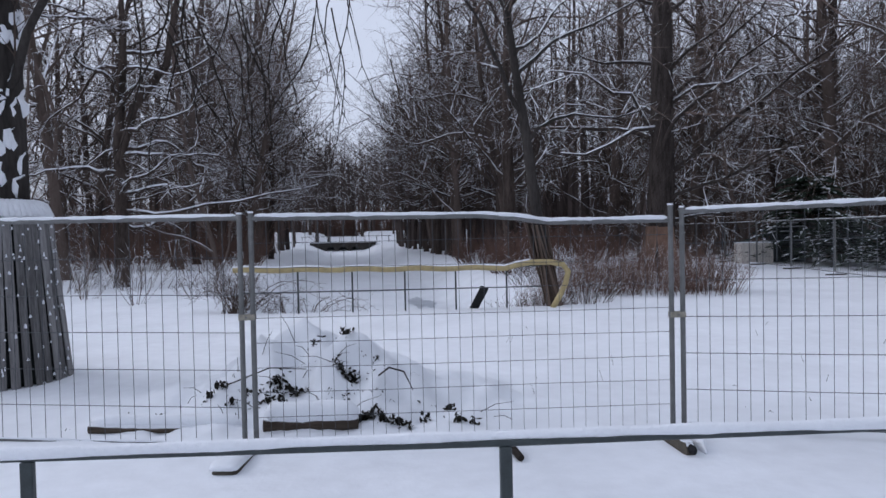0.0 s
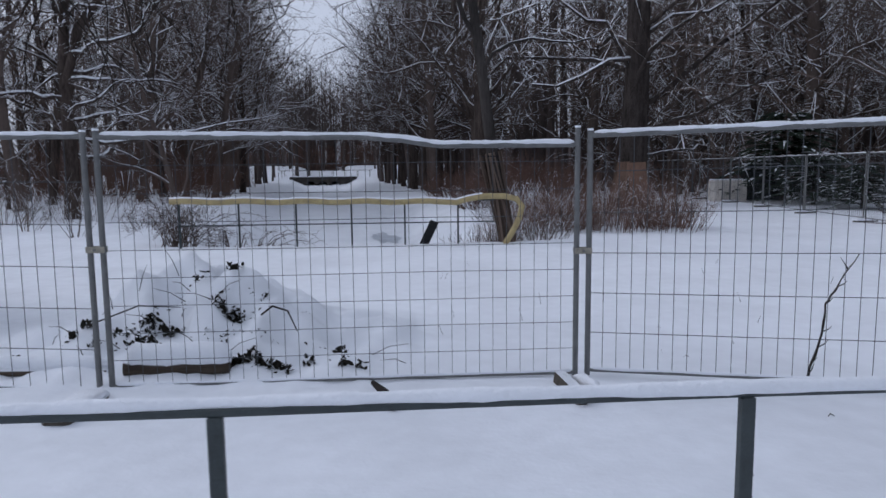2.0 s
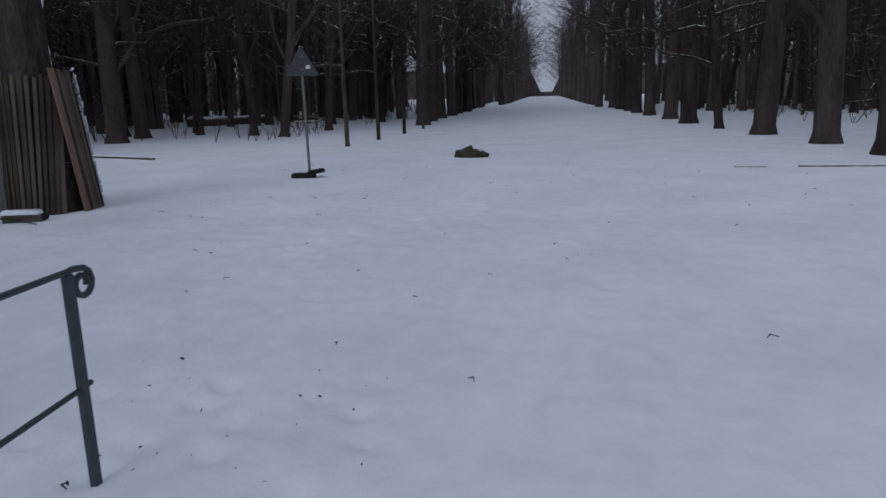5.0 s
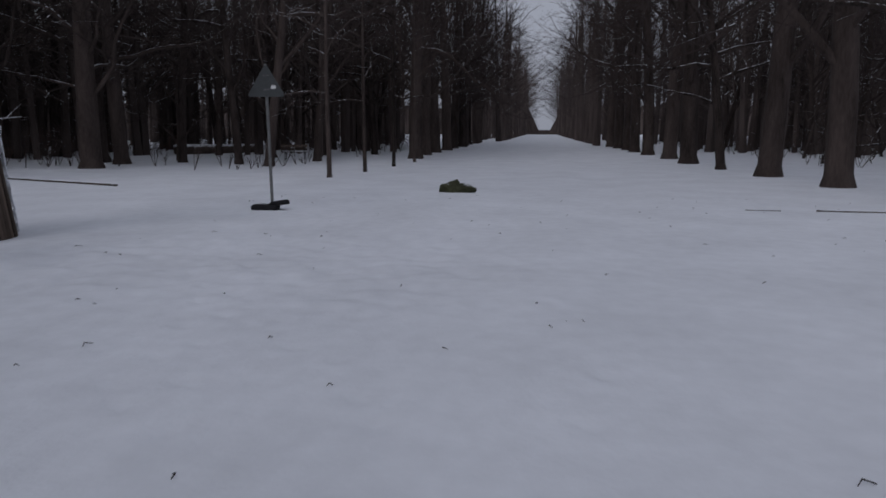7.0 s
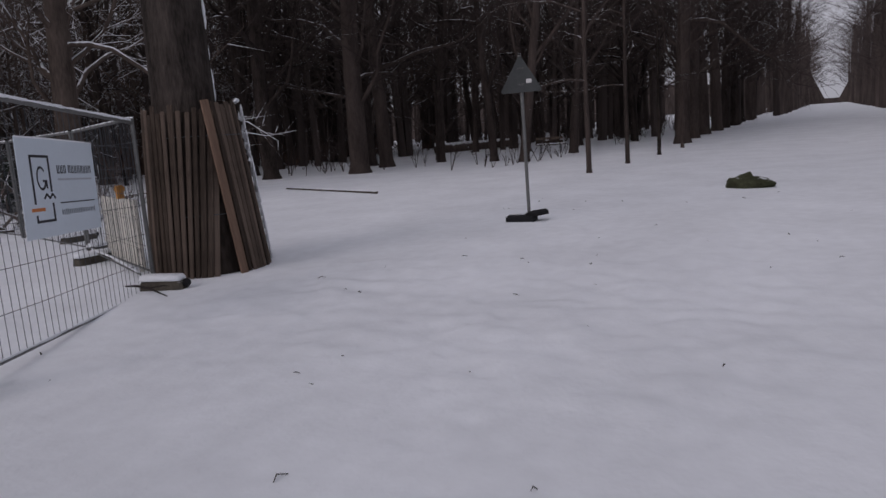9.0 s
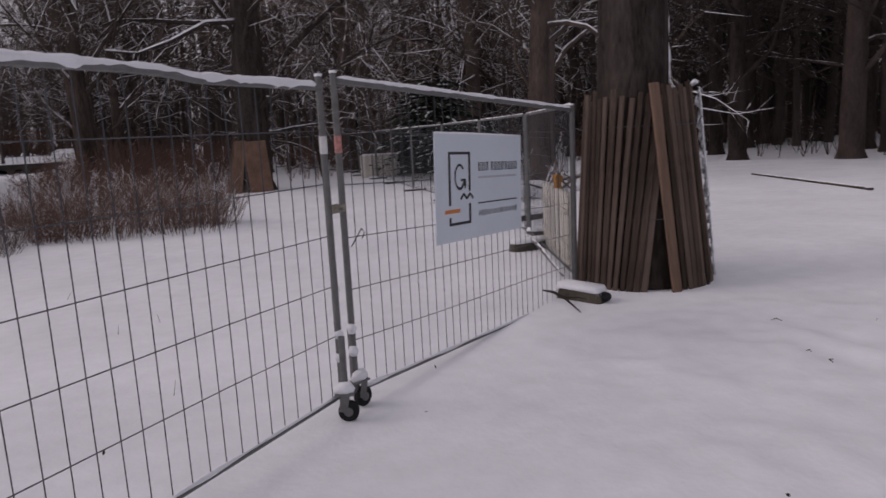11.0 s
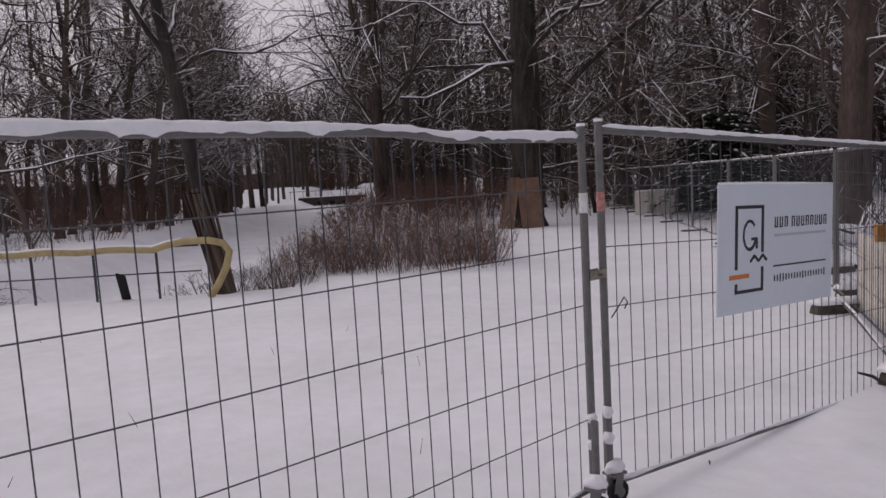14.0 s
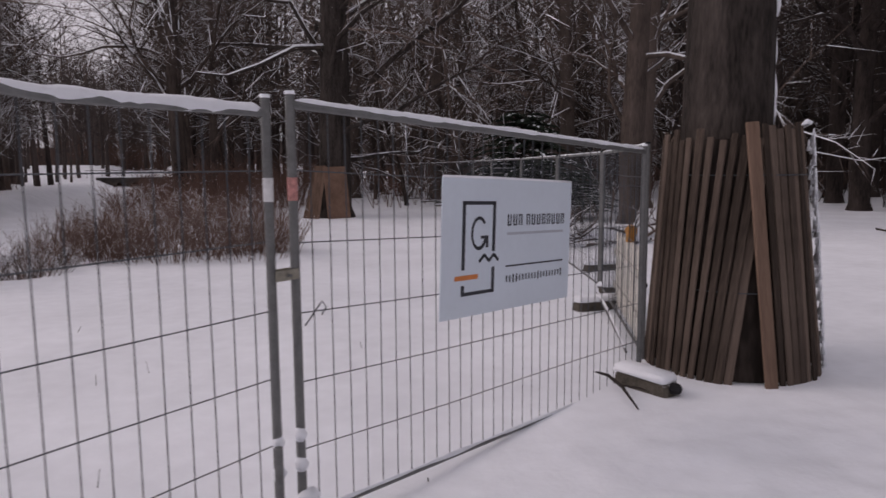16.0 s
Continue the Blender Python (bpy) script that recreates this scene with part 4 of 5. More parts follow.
def hanging_twigs():
    """Thin drooping twigs of the old tree that hang in front of the clearing."""
    rng = random.Random(4)
    s = Shape()
    for k in range(26):
        x = rng.uniform(-2.6, 0.3)
        p = Vector((x, rng.uniform(6.0, 7.6), rng.uniform(3.7, 4.7)))
        pts, d = [p.copy()], Vector((rng.uniform(-.1, .5), rng.uniform(-.2, .2), -1))
        for i in range(7):
            d = (d + Vector((rng.uniform(-.25, .3), rng.uniform(-.2, .2), -.05))).normalized()
            p = p + d * rng.uniform(.12, .34)
            pts.append(p.copy())
            if i > 1:
                s.spike(p, p + (d + Vector((rng.uniform(-.8, .8), rng.uniform(-.8, .8), 0))) * .2, .0055)
            if rng.random() < .2:
                s.spike(p, p + Vector((.01, 0, -.05)), .011)
        s.tube(pts, [.011 - .001 * i for i in range(8)], 4, False)
    for k in range(5):
        a = Vector((-4.4, 8.2, 5.2 + .25 * k))
        s.tube([a, Vector((-3.2, 7.6, 5.0 + .2 * k)), Vector((-1.6 + .3 * k, 7.0, 4.7)), Vector((.1 + .2 * k, 6.6, 4.4))], [.03, .022, .015, .007], 5, False)
    ob = part("hanging_twig", s, TWIG_BARE, t, "thin dark drooping twigs")
    ob.matrix_parent_inverse = t.matrix_world.inverted()


hanging_twigs()


def plywood_tree(x, y):
    z = ground_z(x, y)
    tree = thing("tree", pose(x, y, z), "tall straight dark tree with a boarded foot", "tree")
    limbs, twigs = Shape(), Shape()
    grow_plan(limbs, twigs, (0, 0, -0.1), (0.02, 0, 1), 23, 0.58, tree_plan(0.17, 30, 11, 9, 14, 0.015), 63)
    rng, white = random.Random(3), Shape()
    for keys in (((-.3, -.2, 5.3), (-.8, -.5, 6.0), (-1.3, -.6, 6.9), (-2.1, -.8, 6.9), (-3.2, -1.0, 7.6), (-4.6, -1.2, 7.7)), ((-.3, -.3, 5.6), (-1.2, -.6, 5.5), (-2.3, -.9, 4.9), (-3.3, -1.1, 4.5), (-4.2, -1.0, 4.6)), ((.3, -.2, 6.5), (1.3, -.4, 7.2), (2.6, -.6, 7.3), (3.8, -.5, 8.0))):
        pts = [Vector(p) for p in keys]
        radii = [.085 - .07 * i / len(pts) for i in range(len(pts))]
        limbs.tube(pts, radii, 7, False)
        white.tube([p + Vector((0, 0, q * .8)) for p, q in zip(pts, radii)], [q * .8 for q in radii], 6)
        for i in range(1, len(pts)):
            for _ in range(7):
                p = pts[i - 1].lerp(pts[i], rng.random())
                w = Vector((rng.uniform(-1, .6), rng.uniform(-.8, .8), rng.uniform(-.6, .7))) * rng.uniform(.4, 1)
                twigs.tube([p, p + w * .5 + Vector((0, 0, .05))], [.016, .011], 3, False)
                twigs.spike(p + w * .5 + Vector((0, 0, .05)), p + w, .011)
    part("limb_snow", white, SNOWCAP, tree, "ridges of snow along the limbs", True)
    part("trunk", limbs, BARK_NEAR, tree, smooth=True)
    part("crown", twigs, TWIG, tree)
    g = thing("tree_guard", pose(x, y, z), "red-brown plywood sheet and boards leaning round a tree trunk", "tree guard", "tree guards")
    part("sheet", Shape().box(pose(0.0, -0.72, 0.86, -9, -2, 10), 0.78, 0.02, 1.72), PLY, g)
    for i in range(6):
        part("board", Shape().box(pose(-0.50 - 0.07 * i, -0.72 + .08 * i, 0.87, -8, 7 + i, -20), 0.085, 0.022, 1.78, 0.004), FRESH, g)
    return tree


plywood_tree(10.2, 26.9)


def leaning_tree():
    x, y = 3.34, 14.95
    z = ground_z(x, y)
    tree = thing("tree", pose(x, y, z), "slim tree leaning over the water with snow on its upper side", "tree")
    limbs, twigs = Shape(), Shape()
    grow_plan(limbs, twigs, (0, 0, -0.1), (-0.22, 0.04, 1), 12, 0.15, tree_plan(0.36, 18, 9, 8, 10, 0.04), 22)
    part("trunk", limbs, BARK_SNOWY, tree, smooth=True)
    part("crown", twigs, TWIG, tree)
    g = thing("tree_guard", pose(x, y, z), "dark slats tied round a leaning trunk", "tree guard", "tree guards")
    for i in range(13):
        a = radians(360 * i / 13)
        s = part("slat", Shape().box(pose(0, 0, 0.98), 0.072, 0.02, 1.95, 0.005), SLAT, g)
        s.matrix_local = pose(0, 0, -0.04, 0, -11.5, 0) @ pose(0.165 * math.cos(a), 0.165 * math.sin(a), 0, 3 * math.sin(a), -3 * math.cos(a), math.degrees(a) + 90)
    part("strap", Shape().tube([(-.37 + .175 * math.cos(radians(t)), .175 * math.sin(radians(t)), 1.8) for t in range(0, 361, 20)], 0.012, 4), RUBBER, g)


leaning_tree()


# ---- old railing with the yellow pipe ----


def pipe_railing():
    ob = thing("pond_railing", pose(0, 0, 0), "dark iron pond railing with a yellow pipe pushed over its top", "railing")
    for x in (-3.45, -2.26, -1.1, 0.03, 1.13, 2.24):
        part("post", Shape().box(pose(x, 14.7, 0.4), 0.035, 0.03, 1.1), IRON, ob)
    part("middle_bar", Shape().tube([(-3.5, 14.7, 0.45), (3.0, 14.7, 0.45)], 0.013, 6), IRON, ob)
    part("top_bar", Shape().tube([(-3.5, 14.7, 0.93), (3.0, 14.68, 0.9)], 0.016, 6), IRON, ob)
    pts = [(-3.62 + 0.25 * i, 14.69, 0.95 - 0.012 * i * .25 + 0.015 * math.sin(i * 1.3)) for i in range(24)]
    pts += [(2.2, 14.67, 0.86), (2.45, 14.66, 0.93), (2.75, 14.65, 0.98), (3.2, 14.63, 0.98), (3.46, 14.6, 0.92), (3.57, 14.58, 0.77), (3.5, 14.56, 0.5), (3.34, 14.54, 0.2), (3.2, 14.48, 0.0)]
    part("yellow_pipe", Shape().tube(pts, 0.062, 10), YELLOW, ob, "ribbed yellow plastic drain pipe", True)
    part("snow_cap", Shape().tube([(p[0], p[1], p[2] + .05) for p in pts[:27]], [.035] * 27, 7), SNOWCAP, ob, "snow on the pipe", True)
    b = thing("leaning_board", pose(1.52, 14.97, -0.06, 45, 21, 0), "dark plank leaning beside the pond railing", "plank")
    part("plank", Shape().box(pose(0, 0, 0.4), 0.18, 0.04, 0.84, 0.01), RUBBER, b)


pipe_railing()

# ---- shrubs ----


def shrub(x, y, w, d, h, stems, seed, mat, label, spread=0.35, fork=4, r=0.009):
    """A dense bush of thin upright stems that fork towards the top."""
    rng = random.Random(seed)
    ob = thing("shrub", pose(x, y, ground_z(x, y)), label, "shrub")
    s, tw = Shape(), Shape()
    for _ in range(stems):
        a, q = rng.uniform(0, 6.283), math.sqrt(rng.random())
        px, py = q * w / 2 * math.cos(a), q * d / 2 * math.sin(a)
        top = h * (1 - 0.35 * q * q) * rng.uniform(0.7, 1.08)
        p = Vector((px, py, ground_z(x + px, y + py) - ground_z(x, y) - 0.03))
        way = Vector((px / w * 2 * spread + rng.uniform(-.2, .2), py / d * 2 * spread + rng.uniform(-.2, .2), 1)).normalized()
        q1 = p + way * top * .45
        way2 = (way + Vector((rng.uniform(-.3, .3), rng.uniform(-.3, .3), 0.05))).normalized()
        q2 = q1 + way2 * top * .55
        s.tube([p, q1, q2], [r, r * .7, r * .3], 3, False)
        for _ in range(fork):
            t = rng.random()
            o = q1.lerp(q2, t) if rng.random() < .7 else p.lerp(q1, .5 + .5 * t)
            v = Vector((rng.uniform(-1, 1), rng.uniform(-1, 1), rng.uniform(.3, 1.3))).normalized() * top * rng.uniform(.15, .35)
            tw.tube([o, o + v * .5], [r * .55, r * .45], 3, False)
            tw.spike(o + v * .5, o + v + Vector((0, 0, .02)), r * .45)
    tagged(part("branchwork", s, mat, ob), kind="stuff")
    tagged(part("crown", tw, mat, ob), kind="stuff")
    return ob


def arching_bush(x, y, n, seed):
    """A bush whose long stems rise from one root and arch over to the ground."""
    rng = random.Random(seed)
    ob = thing("shrub", pose(x, y, ground_z(x, y)), "arching leafless bush with dark stems beside the pond railing", "shrub")
    s, tw = Shape(), Shape()
    for _ in range(n):
        a, reach, h = rng.uniform(0, 6.283), rng.uniform(.3, 1.7), rng.uniform(.7, 1.55)
        root = Vector((rng.gauss(0, .16), rng.gauss(0, .12), -.05))
        way = Vector((math.cos(a) * (1.25 if math.cos(a) > 0 else .75), math.sin(a) * .6, 0))
        pts = [root + way * reach * u + Vector((rng.uniform(-.03, .03), rng.uniform(-.03, .03), h * (1 - (1 - u) ** 2) - .55 * h * u ** 3)) for u in (0, .2, .4, .6, .8, 1)]
        s.tube(pts, [.013, .011, .009, .007, .005, .003], 4, False)
        for _ in range(9):
            i = rng.randrange(1, 5)
            o = pts[i].lerp(pts[i + 1], rng.random())
            v = (way * rng.uniform(0, .8) + Vector((rng.uniform(-.7, .7), rng.uniform(-.7, .7), rng.uniform(-.4, .7)))).normalized() * rng.uniform(.12, .45)
            tw.tube([o, o + v * .5], [.005, .004], 3, False)
            tw.spike(o + v * .5, o + v + Vector((0, 0, -.04)), .004)
    tagged(part("branchwork", s, TWIG, ob), kind="stuff")
    tagged(part("crown", tw, TWIG, ob), kind="stuff")
    return ob


arching_bush(-3.75, 15.6, 62, 17)
arching_bush(-2.55, 15.9, 34, 18)


for i, (x, y, w, d, h) in enumerate(((5.3, 17.3, 1.5, 1.5, 1.05), (6.2, 17.1, 2.2, 2.0, 1.36), (7.6, 17.0, 2.0, 1.9, 1.32), (5.6, 18.6, 2.4, 2.0, 1.36), (7.2, 18.8, 2.2, 2.2, 1.42), (7.9, 17.6, 1.2, 1.2, 1.05), (4.7, 17.2, 1.6, 1.5, 1.05), (3.9, 17.8, 1.5, 1.5, 1.0))):
    shrub(x, y, w, d, h, 165, 100 + i, SHRUB, "dense red-brown leafless shrub in the snow", .6, 6, .006)
for i, (x, y, w, d, h, n) in enumerate(((3.0, 15.6, 1.6, 1.0, 0.8, 90), (4.2, 15.6, 1.2, 1.0, .7, 60), (-6.8, 17.5, 0.5, 0.5, 1.9, 12), (-9.0, 19.5, .7, .7, 2.2, 14), (-5.6, 19.5, 1.6, 1.2, .8, 30), (-11, 22, 1.4, 1.2, 1.7, 22))):
    shrub(x, y, w, d, h, n, 200 + i, TWIG, "straggling leafless bush dusted with snow", .9, 5, .009)
for i, (x, y, w, d, h, n) in enumerate(((4.1, 16.3, 1.2, 1.0, .6, 40), (-9, 23.2, 3, 1.6, 1.0, 50), (-6.4, 24.4, 2.4, 1.6, .9, 50), (-12, 23.4, 3, 2, 1.2, 50), (-15.6, 25.5, 3, 2, 1.4, 50), (-4.6, 18.8, 1.4, 1.2, .7, 34), (5.2, 24.5, 2.4, 2, 1.2, 80), (4.4, 21, 2, 2, 1.0, 70))):
    shrub(x, y, w, d, h, n, 250 + i, TWIG_SNOWY, "low leafless bush whitened by snow on its twigs", .9, 6, .01)


for i, (x, y, w, d, h, n) in enumerate(((-9.5, 34, 4.5, 2.5, 2.4, 60), (-14.2, 35.5, 5, 3, 3.0, 70), (-19, 38, 5, 3, 3.6, 80), (-13, 47, 6, 4, 5.4, 150), (-18.5, 46, 6, 4, 5.5, 170), (-24, 48, 6, 4, 5.8, 160), (-16, 53, 6, 4, 5.5, 150), (-30, 47, 6, 4, 5.5, 130),
                                         (4.6, 27, 2.5, 3, 1.7, 160), (6.4, 30, 3.5, 3, 2.2, 200), (8.5, 34, 4, 3, 2.4, 200), (4.2, 35, 3, 3, 2.0, 160), (-9.8, 40, 3, 3, 2.6, 60), (-26, 131, 10, 5, 7.5, 150), (-17, 130, 10, 5, 6.5, 170), (-8, 131, 10, 5, 6.0, 170), (1, 130, 10, 5, 5.5, 150), (-13, 138, 12, 5, 7.5, 150), (-3, 140, 12, 5, 8, 150))):
    shrub(x, y, w, d, h, n, 300 + i, THICKET, "tall brown leafless thicket at the edge of the wood", .8, 7, .012 if y < 100 else .028)


# ---- brush pile by the fence ----


def litter_leaf(s, p, size, rng):
    """A curled dry leaf."""
    m = Matrix.Translation(p) @ Euler((rng.uniform(-1.2, 1.2), rng.uniform(-1.2, 1.2), rng.uniform(0, 6))).to_matrix().to_4x4()
    i = len(s.v)
    for x, y, z in ((-1, 0, .1), (-.3, -.45, 0), (.5, -.35, .15), (1, 0, .3), (.5, .38, .12), (-.3, .45, .05), (0, 0, -.12)):
        s.v.append(tuple(m @ (Vector((x, y, z)) * size)))
    for k in range(6):
        s.f.append((i + k, i + (k + 1) % 6, i + 6))


def brush_pile():
    rng = random.Random(8)
    ob = thing("brush_pile", pose(0, 0, 0), "snowed-over brush pile with dark leaves poking out", "brush pile")
    leaves = Shape()
    clumps = [(-.49, 6.6, .035, 26), (-.47, 6.2, .07, 30), (-.4, 6.24, .05, 14), (-.91, 6.1, .06, 26), (-1.05, 6.12, .07, 20), (-1.25, 6.1, .08, 12), (-1.57, 6.15, .05, 10), (-1.63, 6.0, .03, 6), (-1.0, 5.9, .05, 10), (-1.12, 6.0, .04, 8), (-.7, 5.9, .04, 6),
              (-.27, 5.68, .05, 22), (-.18, 5.72, .06, 20), (.05, 5.66, .06, 24), (-.08, 5.66, .05, 16), (.26, 5.8, .04, 6), (.55, 5.66, .035, 8), (.66, 5.66, .03, 6), (.49, 6.0, .035, 9), (-1.42, 5.9, .03, 5), (-.76, 6.5, .05, 6), (-.18, 6.4, .03, 4)]
    for cx, cy, sp, n in clumps:
        for _ in range(int(n * 2.6)):
            x, y = rng.gauss(cx, sp * .75), rng.gauss(cy, sp * .5)
            litter_leaf(leaves, Vector((x, y, ground_z(x, y) + rng.uniform(-.005, .05))), rng.uniform(.014, .038), rng)
    for _ in range(55):
        x, y = rng.gauss(-.7, .8), rng.gauss(6.05, .22)
        for _ in range(rng.choice((1, 2, 3, 5))):
            a, b = x + rng.gauss(0, .025), y + rng.gauss(0, .02)
            litter_leaf(leaves, Vector((a, b, ground_z(a, b) + rng.uniform(-.005, .02))), rng.uniform(.008, .022), rng)
    part("leaf_litter", leaves, LEAF, ob)
    for _ in range(26):
        x, y = rng.gauss(-.9, .75), rng.gauss(6.15, .3)
        p = Vector((x, y, ground_z(x, y) - .02))
        d = Vector((rng.uniform(-1, 1), rng.uniform(-.6, .3), rng.uniform(.1, .5))).normalized() * rng.uniform(.1, .35)
        part("stick", Shape().tube([p, p + d * .5 + Vector((0, 0, .03)), p + d], [.004, .003, .0015], 4, False), TWIG_BARE, ob)
    z = ground_z(-.15, 6.05)
    part("stick", Shape().tube([(-.15, 6.05, z + .05), (-.05, 6.0, z + .13), (.08, 5.95, z + .1), (.16, 5.9, z - .06)], [.008, .009, .008, .004], 5), TWIG_BARE, ob)
    part("stick", Shape().tube([(-1.5, 6.0, .35), (-1.1, 6.0, .5), (-.8, 6.1, .46)], [.007, .006, .004], 5), TWIG_BARE, ob)


brush_pile()


def log(x0, y0, x1, y1, r, label, mat=None, z=None):
    n = 12
    a, b = Vector((x0, y0, 0)), Vector((x1, y1, 0))
    ob = thing("log", pose(x0, y0, 0), label, "log")
    s = Shape()
    pts = []
    for i in range(n + 1):
        p = a.lerp(b, i / n)
        pts.append((p.x - x0, p.y - y0 + .006 * math.sin(i), ground_z(p.x, p.y) + r * .75 if z is None else z))
    s.tube(pts, [r * (1.05 - .2 * i / n + .05 * math.sin(i * 2.1)) for i in range(n + 1)], 10)
    part("stem", s, mat or WOOD, ob, smooth=True)
    if z is not None:
        rng = random.Random(int(r * 1000))
        part("snow_cap", Shape().tube([(p[0], p[1] + .03, p[2] + r * 1.15) for p in pts], [r * (rng.uniform(1.25, 1.6) if 0 < i < n else .5) for i in range(n + 1)], 10), SNOWCAP, ob, "thick snow on the log", True)
    return ob


log(-2.6, 5.86, -1.25, 5.72, 0.045, "sawn log half buried in snow along the fence", z=0.05)
log(-1.08, 5.62, -0.3, 5.6, 0.07, "short brown log lying at the foot of the fence", z=0.10)
log(21.1, 12.4, 23.2, 17.6, 0.045, "thin fallen stem lying on the snow")
for x0, y0, x1, y1, r in ((17.77, -2.7, 17.75, -3.3, .014), (17.7, -3.9, 17.72, -6.2, .022)):
    log(x0, y0, x1, y1, r, "thin dead stem half sunk in the snow")
log(48.5, 26.8, 54, 23.6, 0.4, "thick fallen trunk at the edge of the wood", BARK)


def leaning_branch():
    ob = thing("branch", pose(3.86, 5.02, 0), "dark crooked branch leaning against the fence mesh", "branch")
    rng = random.Random(6)
    keys = [Vector(p) for p in ((0, 0, -.03), (0, -.02, .12), (.05, -.05, .34), (.07, -.06, .6), (.14, -.06, .72), (.3, -.05, .95))]
    pts = []
    for a, b in zip(keys[:-1], keys[1:]):
        for k in range(4):
            pts.append(a.lerp(b, k / 4) + Vector((rng.uniform(-.006, .006), 0, rng.uniform(-.006, .006))))
    pts.append(keys[-1])
    n = len(pts)
    s = Shape().tube(pts, [(.0115 - .008 * i / n) * (1.3 if i % 4 == 2 else .95) for i in range(n)], 6)
    for i in (3, 5, 7, 9, 12, 14, 16, 18):
        p, q = pts[i], Vector((rng.choice((-.05, .07, .05)), rng.uniform(-.02, .02), rng.uniform(.03, .09)))
        s.tube([p, p + q * .5 + Vector((.006, 0, -.004)), p + q], [.005, .004, .0015], 4, False)
    part("stick", s, TWIG_BARE, ob)


leaning_branch()


# ---- road sign, stone, bench ----


def road_sign():
    x, y = 16.1, 5.83
    ob = thing("road_sign", pose(x, y, ground_z(x, y), 0, 0, -85), "back of a triangular road sign on a grey pole", "road sign")
    part("pole", Shape().tube([(.02, 0, .06), (-.02, 0, 2.56)], .027, 10), STEEL, ob)
    bm = bmesh.new()
    ring = []
    for cx, cz in ((-.29, 2.03), (.29, 2.03), (0, 2.50)):
        for k in range(5):
            base = math.atan2(cz - 2.19, cx)
            t = base + radians(-60 + 30 * k)
            ring.append((cx + .035 * math.cos(t), cz + .035 * math.sin(t)))
    front = bm.faces.new([bm.verts.new((px - .005, -.045, pz)) for px, pz in ring])
    for v in [g for g in bmesh.ops.extrude_face_region(bm, geom=[front])["geom"] if isinstance(g, bmesh.types.BMVert)]:
        v.co.y += .012
    me = bpy.data.meshes.new("plate")
    bm.normal_update()
    bm.to_mesh(me)
    bm.free()
    me.materials.append(SIGNBACK)
    part("plate", me, None, ob, "grey back of the triangular plate")
    part("label", Shape().box(pose(.13, -.05, 2.16), .085, .006, .06), WHITE, ob, "small white sticker")
    for z in (2.12, 2.36):
        part("clip", Shape().box(pose(0, -.02, z), .11, .05, .03, .004), STEEL, ob)
    part("foot_plate", Shape().box(pose(-.1, -.02, .05, 0, 2, 6), .46, .34, .09, .03), RUBBER, ob, "dark rubber foot plate")
    part("foot_plate", Shape().box(pose(.14, .03, .12, 0, -9, -14), .30, .26, .09, .03), RUBBER, ob, "dark rubber foot plate")
    part("snow_cap", Shape().tube([(-.3, -.02, .1), (-.18, 0, .11), (-.06, .02, .1)], [.012, .03, .012], 7), SNOWCAP, ob, "snow on the foot plate", True)


road_sign()


def stone(x, y):
    bm = bmesh.new()
    bmesh.ops.create_icosphere(bm, subdivisions=4, radius=1)
    for v in bm.verts:
        n = 1 + .25 * noise.noise(v.co * 1.4) + .08 * noise.noise(v.co * 4)
        v.co = Vector((v.co.x * .32, v.co.y * .42 * (1 - .15 * v.co.x), (v.co.z * .15 + (.1 if v.co.y > 0 else 0) * v.co.z))) * n
    me = bpy.data.meshes.new("stone")
    bm.to_mesh(me)
    bm.free()
    me.polygons.foreach_set("use_smooth", [True] * len(me.polygons))
    me.materials.append(STONE)
    ob = new("stone", me)
    ob.matrix_world = pose(x, y, 0.07, 0, 0, 8)
    tagged(ob, "mossy grey-green stone lying at the side of the avenue", "stone")


stone(20.9, 3.1)


def bench(x, y):
    ob = thing("park_bench", pose(x, y, ground_z(x, y), 0, 0, 100), "small dark park bench with snow on its slats", "bench")
    for i in range(3):
        part("seat_slat", Shape().box(pose(0, -.16 + .16 * i, .45), 1.5, .12, .04, .01), SLAT, ob)
    for i in range(2):
        part("back_slat", Shape().box(pose(0, .28, .62 + .18 * i, -10), 1.5, .03, .12, .01), SLAT, ob)
    for sx in (-.55, .55):
        part("leg", Shape().tube([(sx, -.2, -.03), (sx, -.15, .43), (sx, .22, .43), (sx, .3, .85)], .025, 6), IRON, ob)
        part("leg", Shape().tube([(sx, .2, -.03), (sx, .18, .43)], .025, 6), IRON, ob)
    part("snow_cap", Shape().box(pose(0, 0, .5), 1.45, .45, .06, .03), SNOWCAP, ob, "snow on the seat")
    b = thing("litter_bin", pose(x - .4, y + 1.3, ground_z(x, y)), "dark litter bin beside the bench", "bin")
    part("bucket", Shape().tube([(0, 0, .3), (0, 0, .85)], [.17, .2], 12), IRON, b)
    part("post", Shape().tube([(.2, 0, -.03), (.2, 0, .95)], .03, 8), IRON, b)


bench(42.0, 15.6)


# ---- stored things at the far side of the site ----


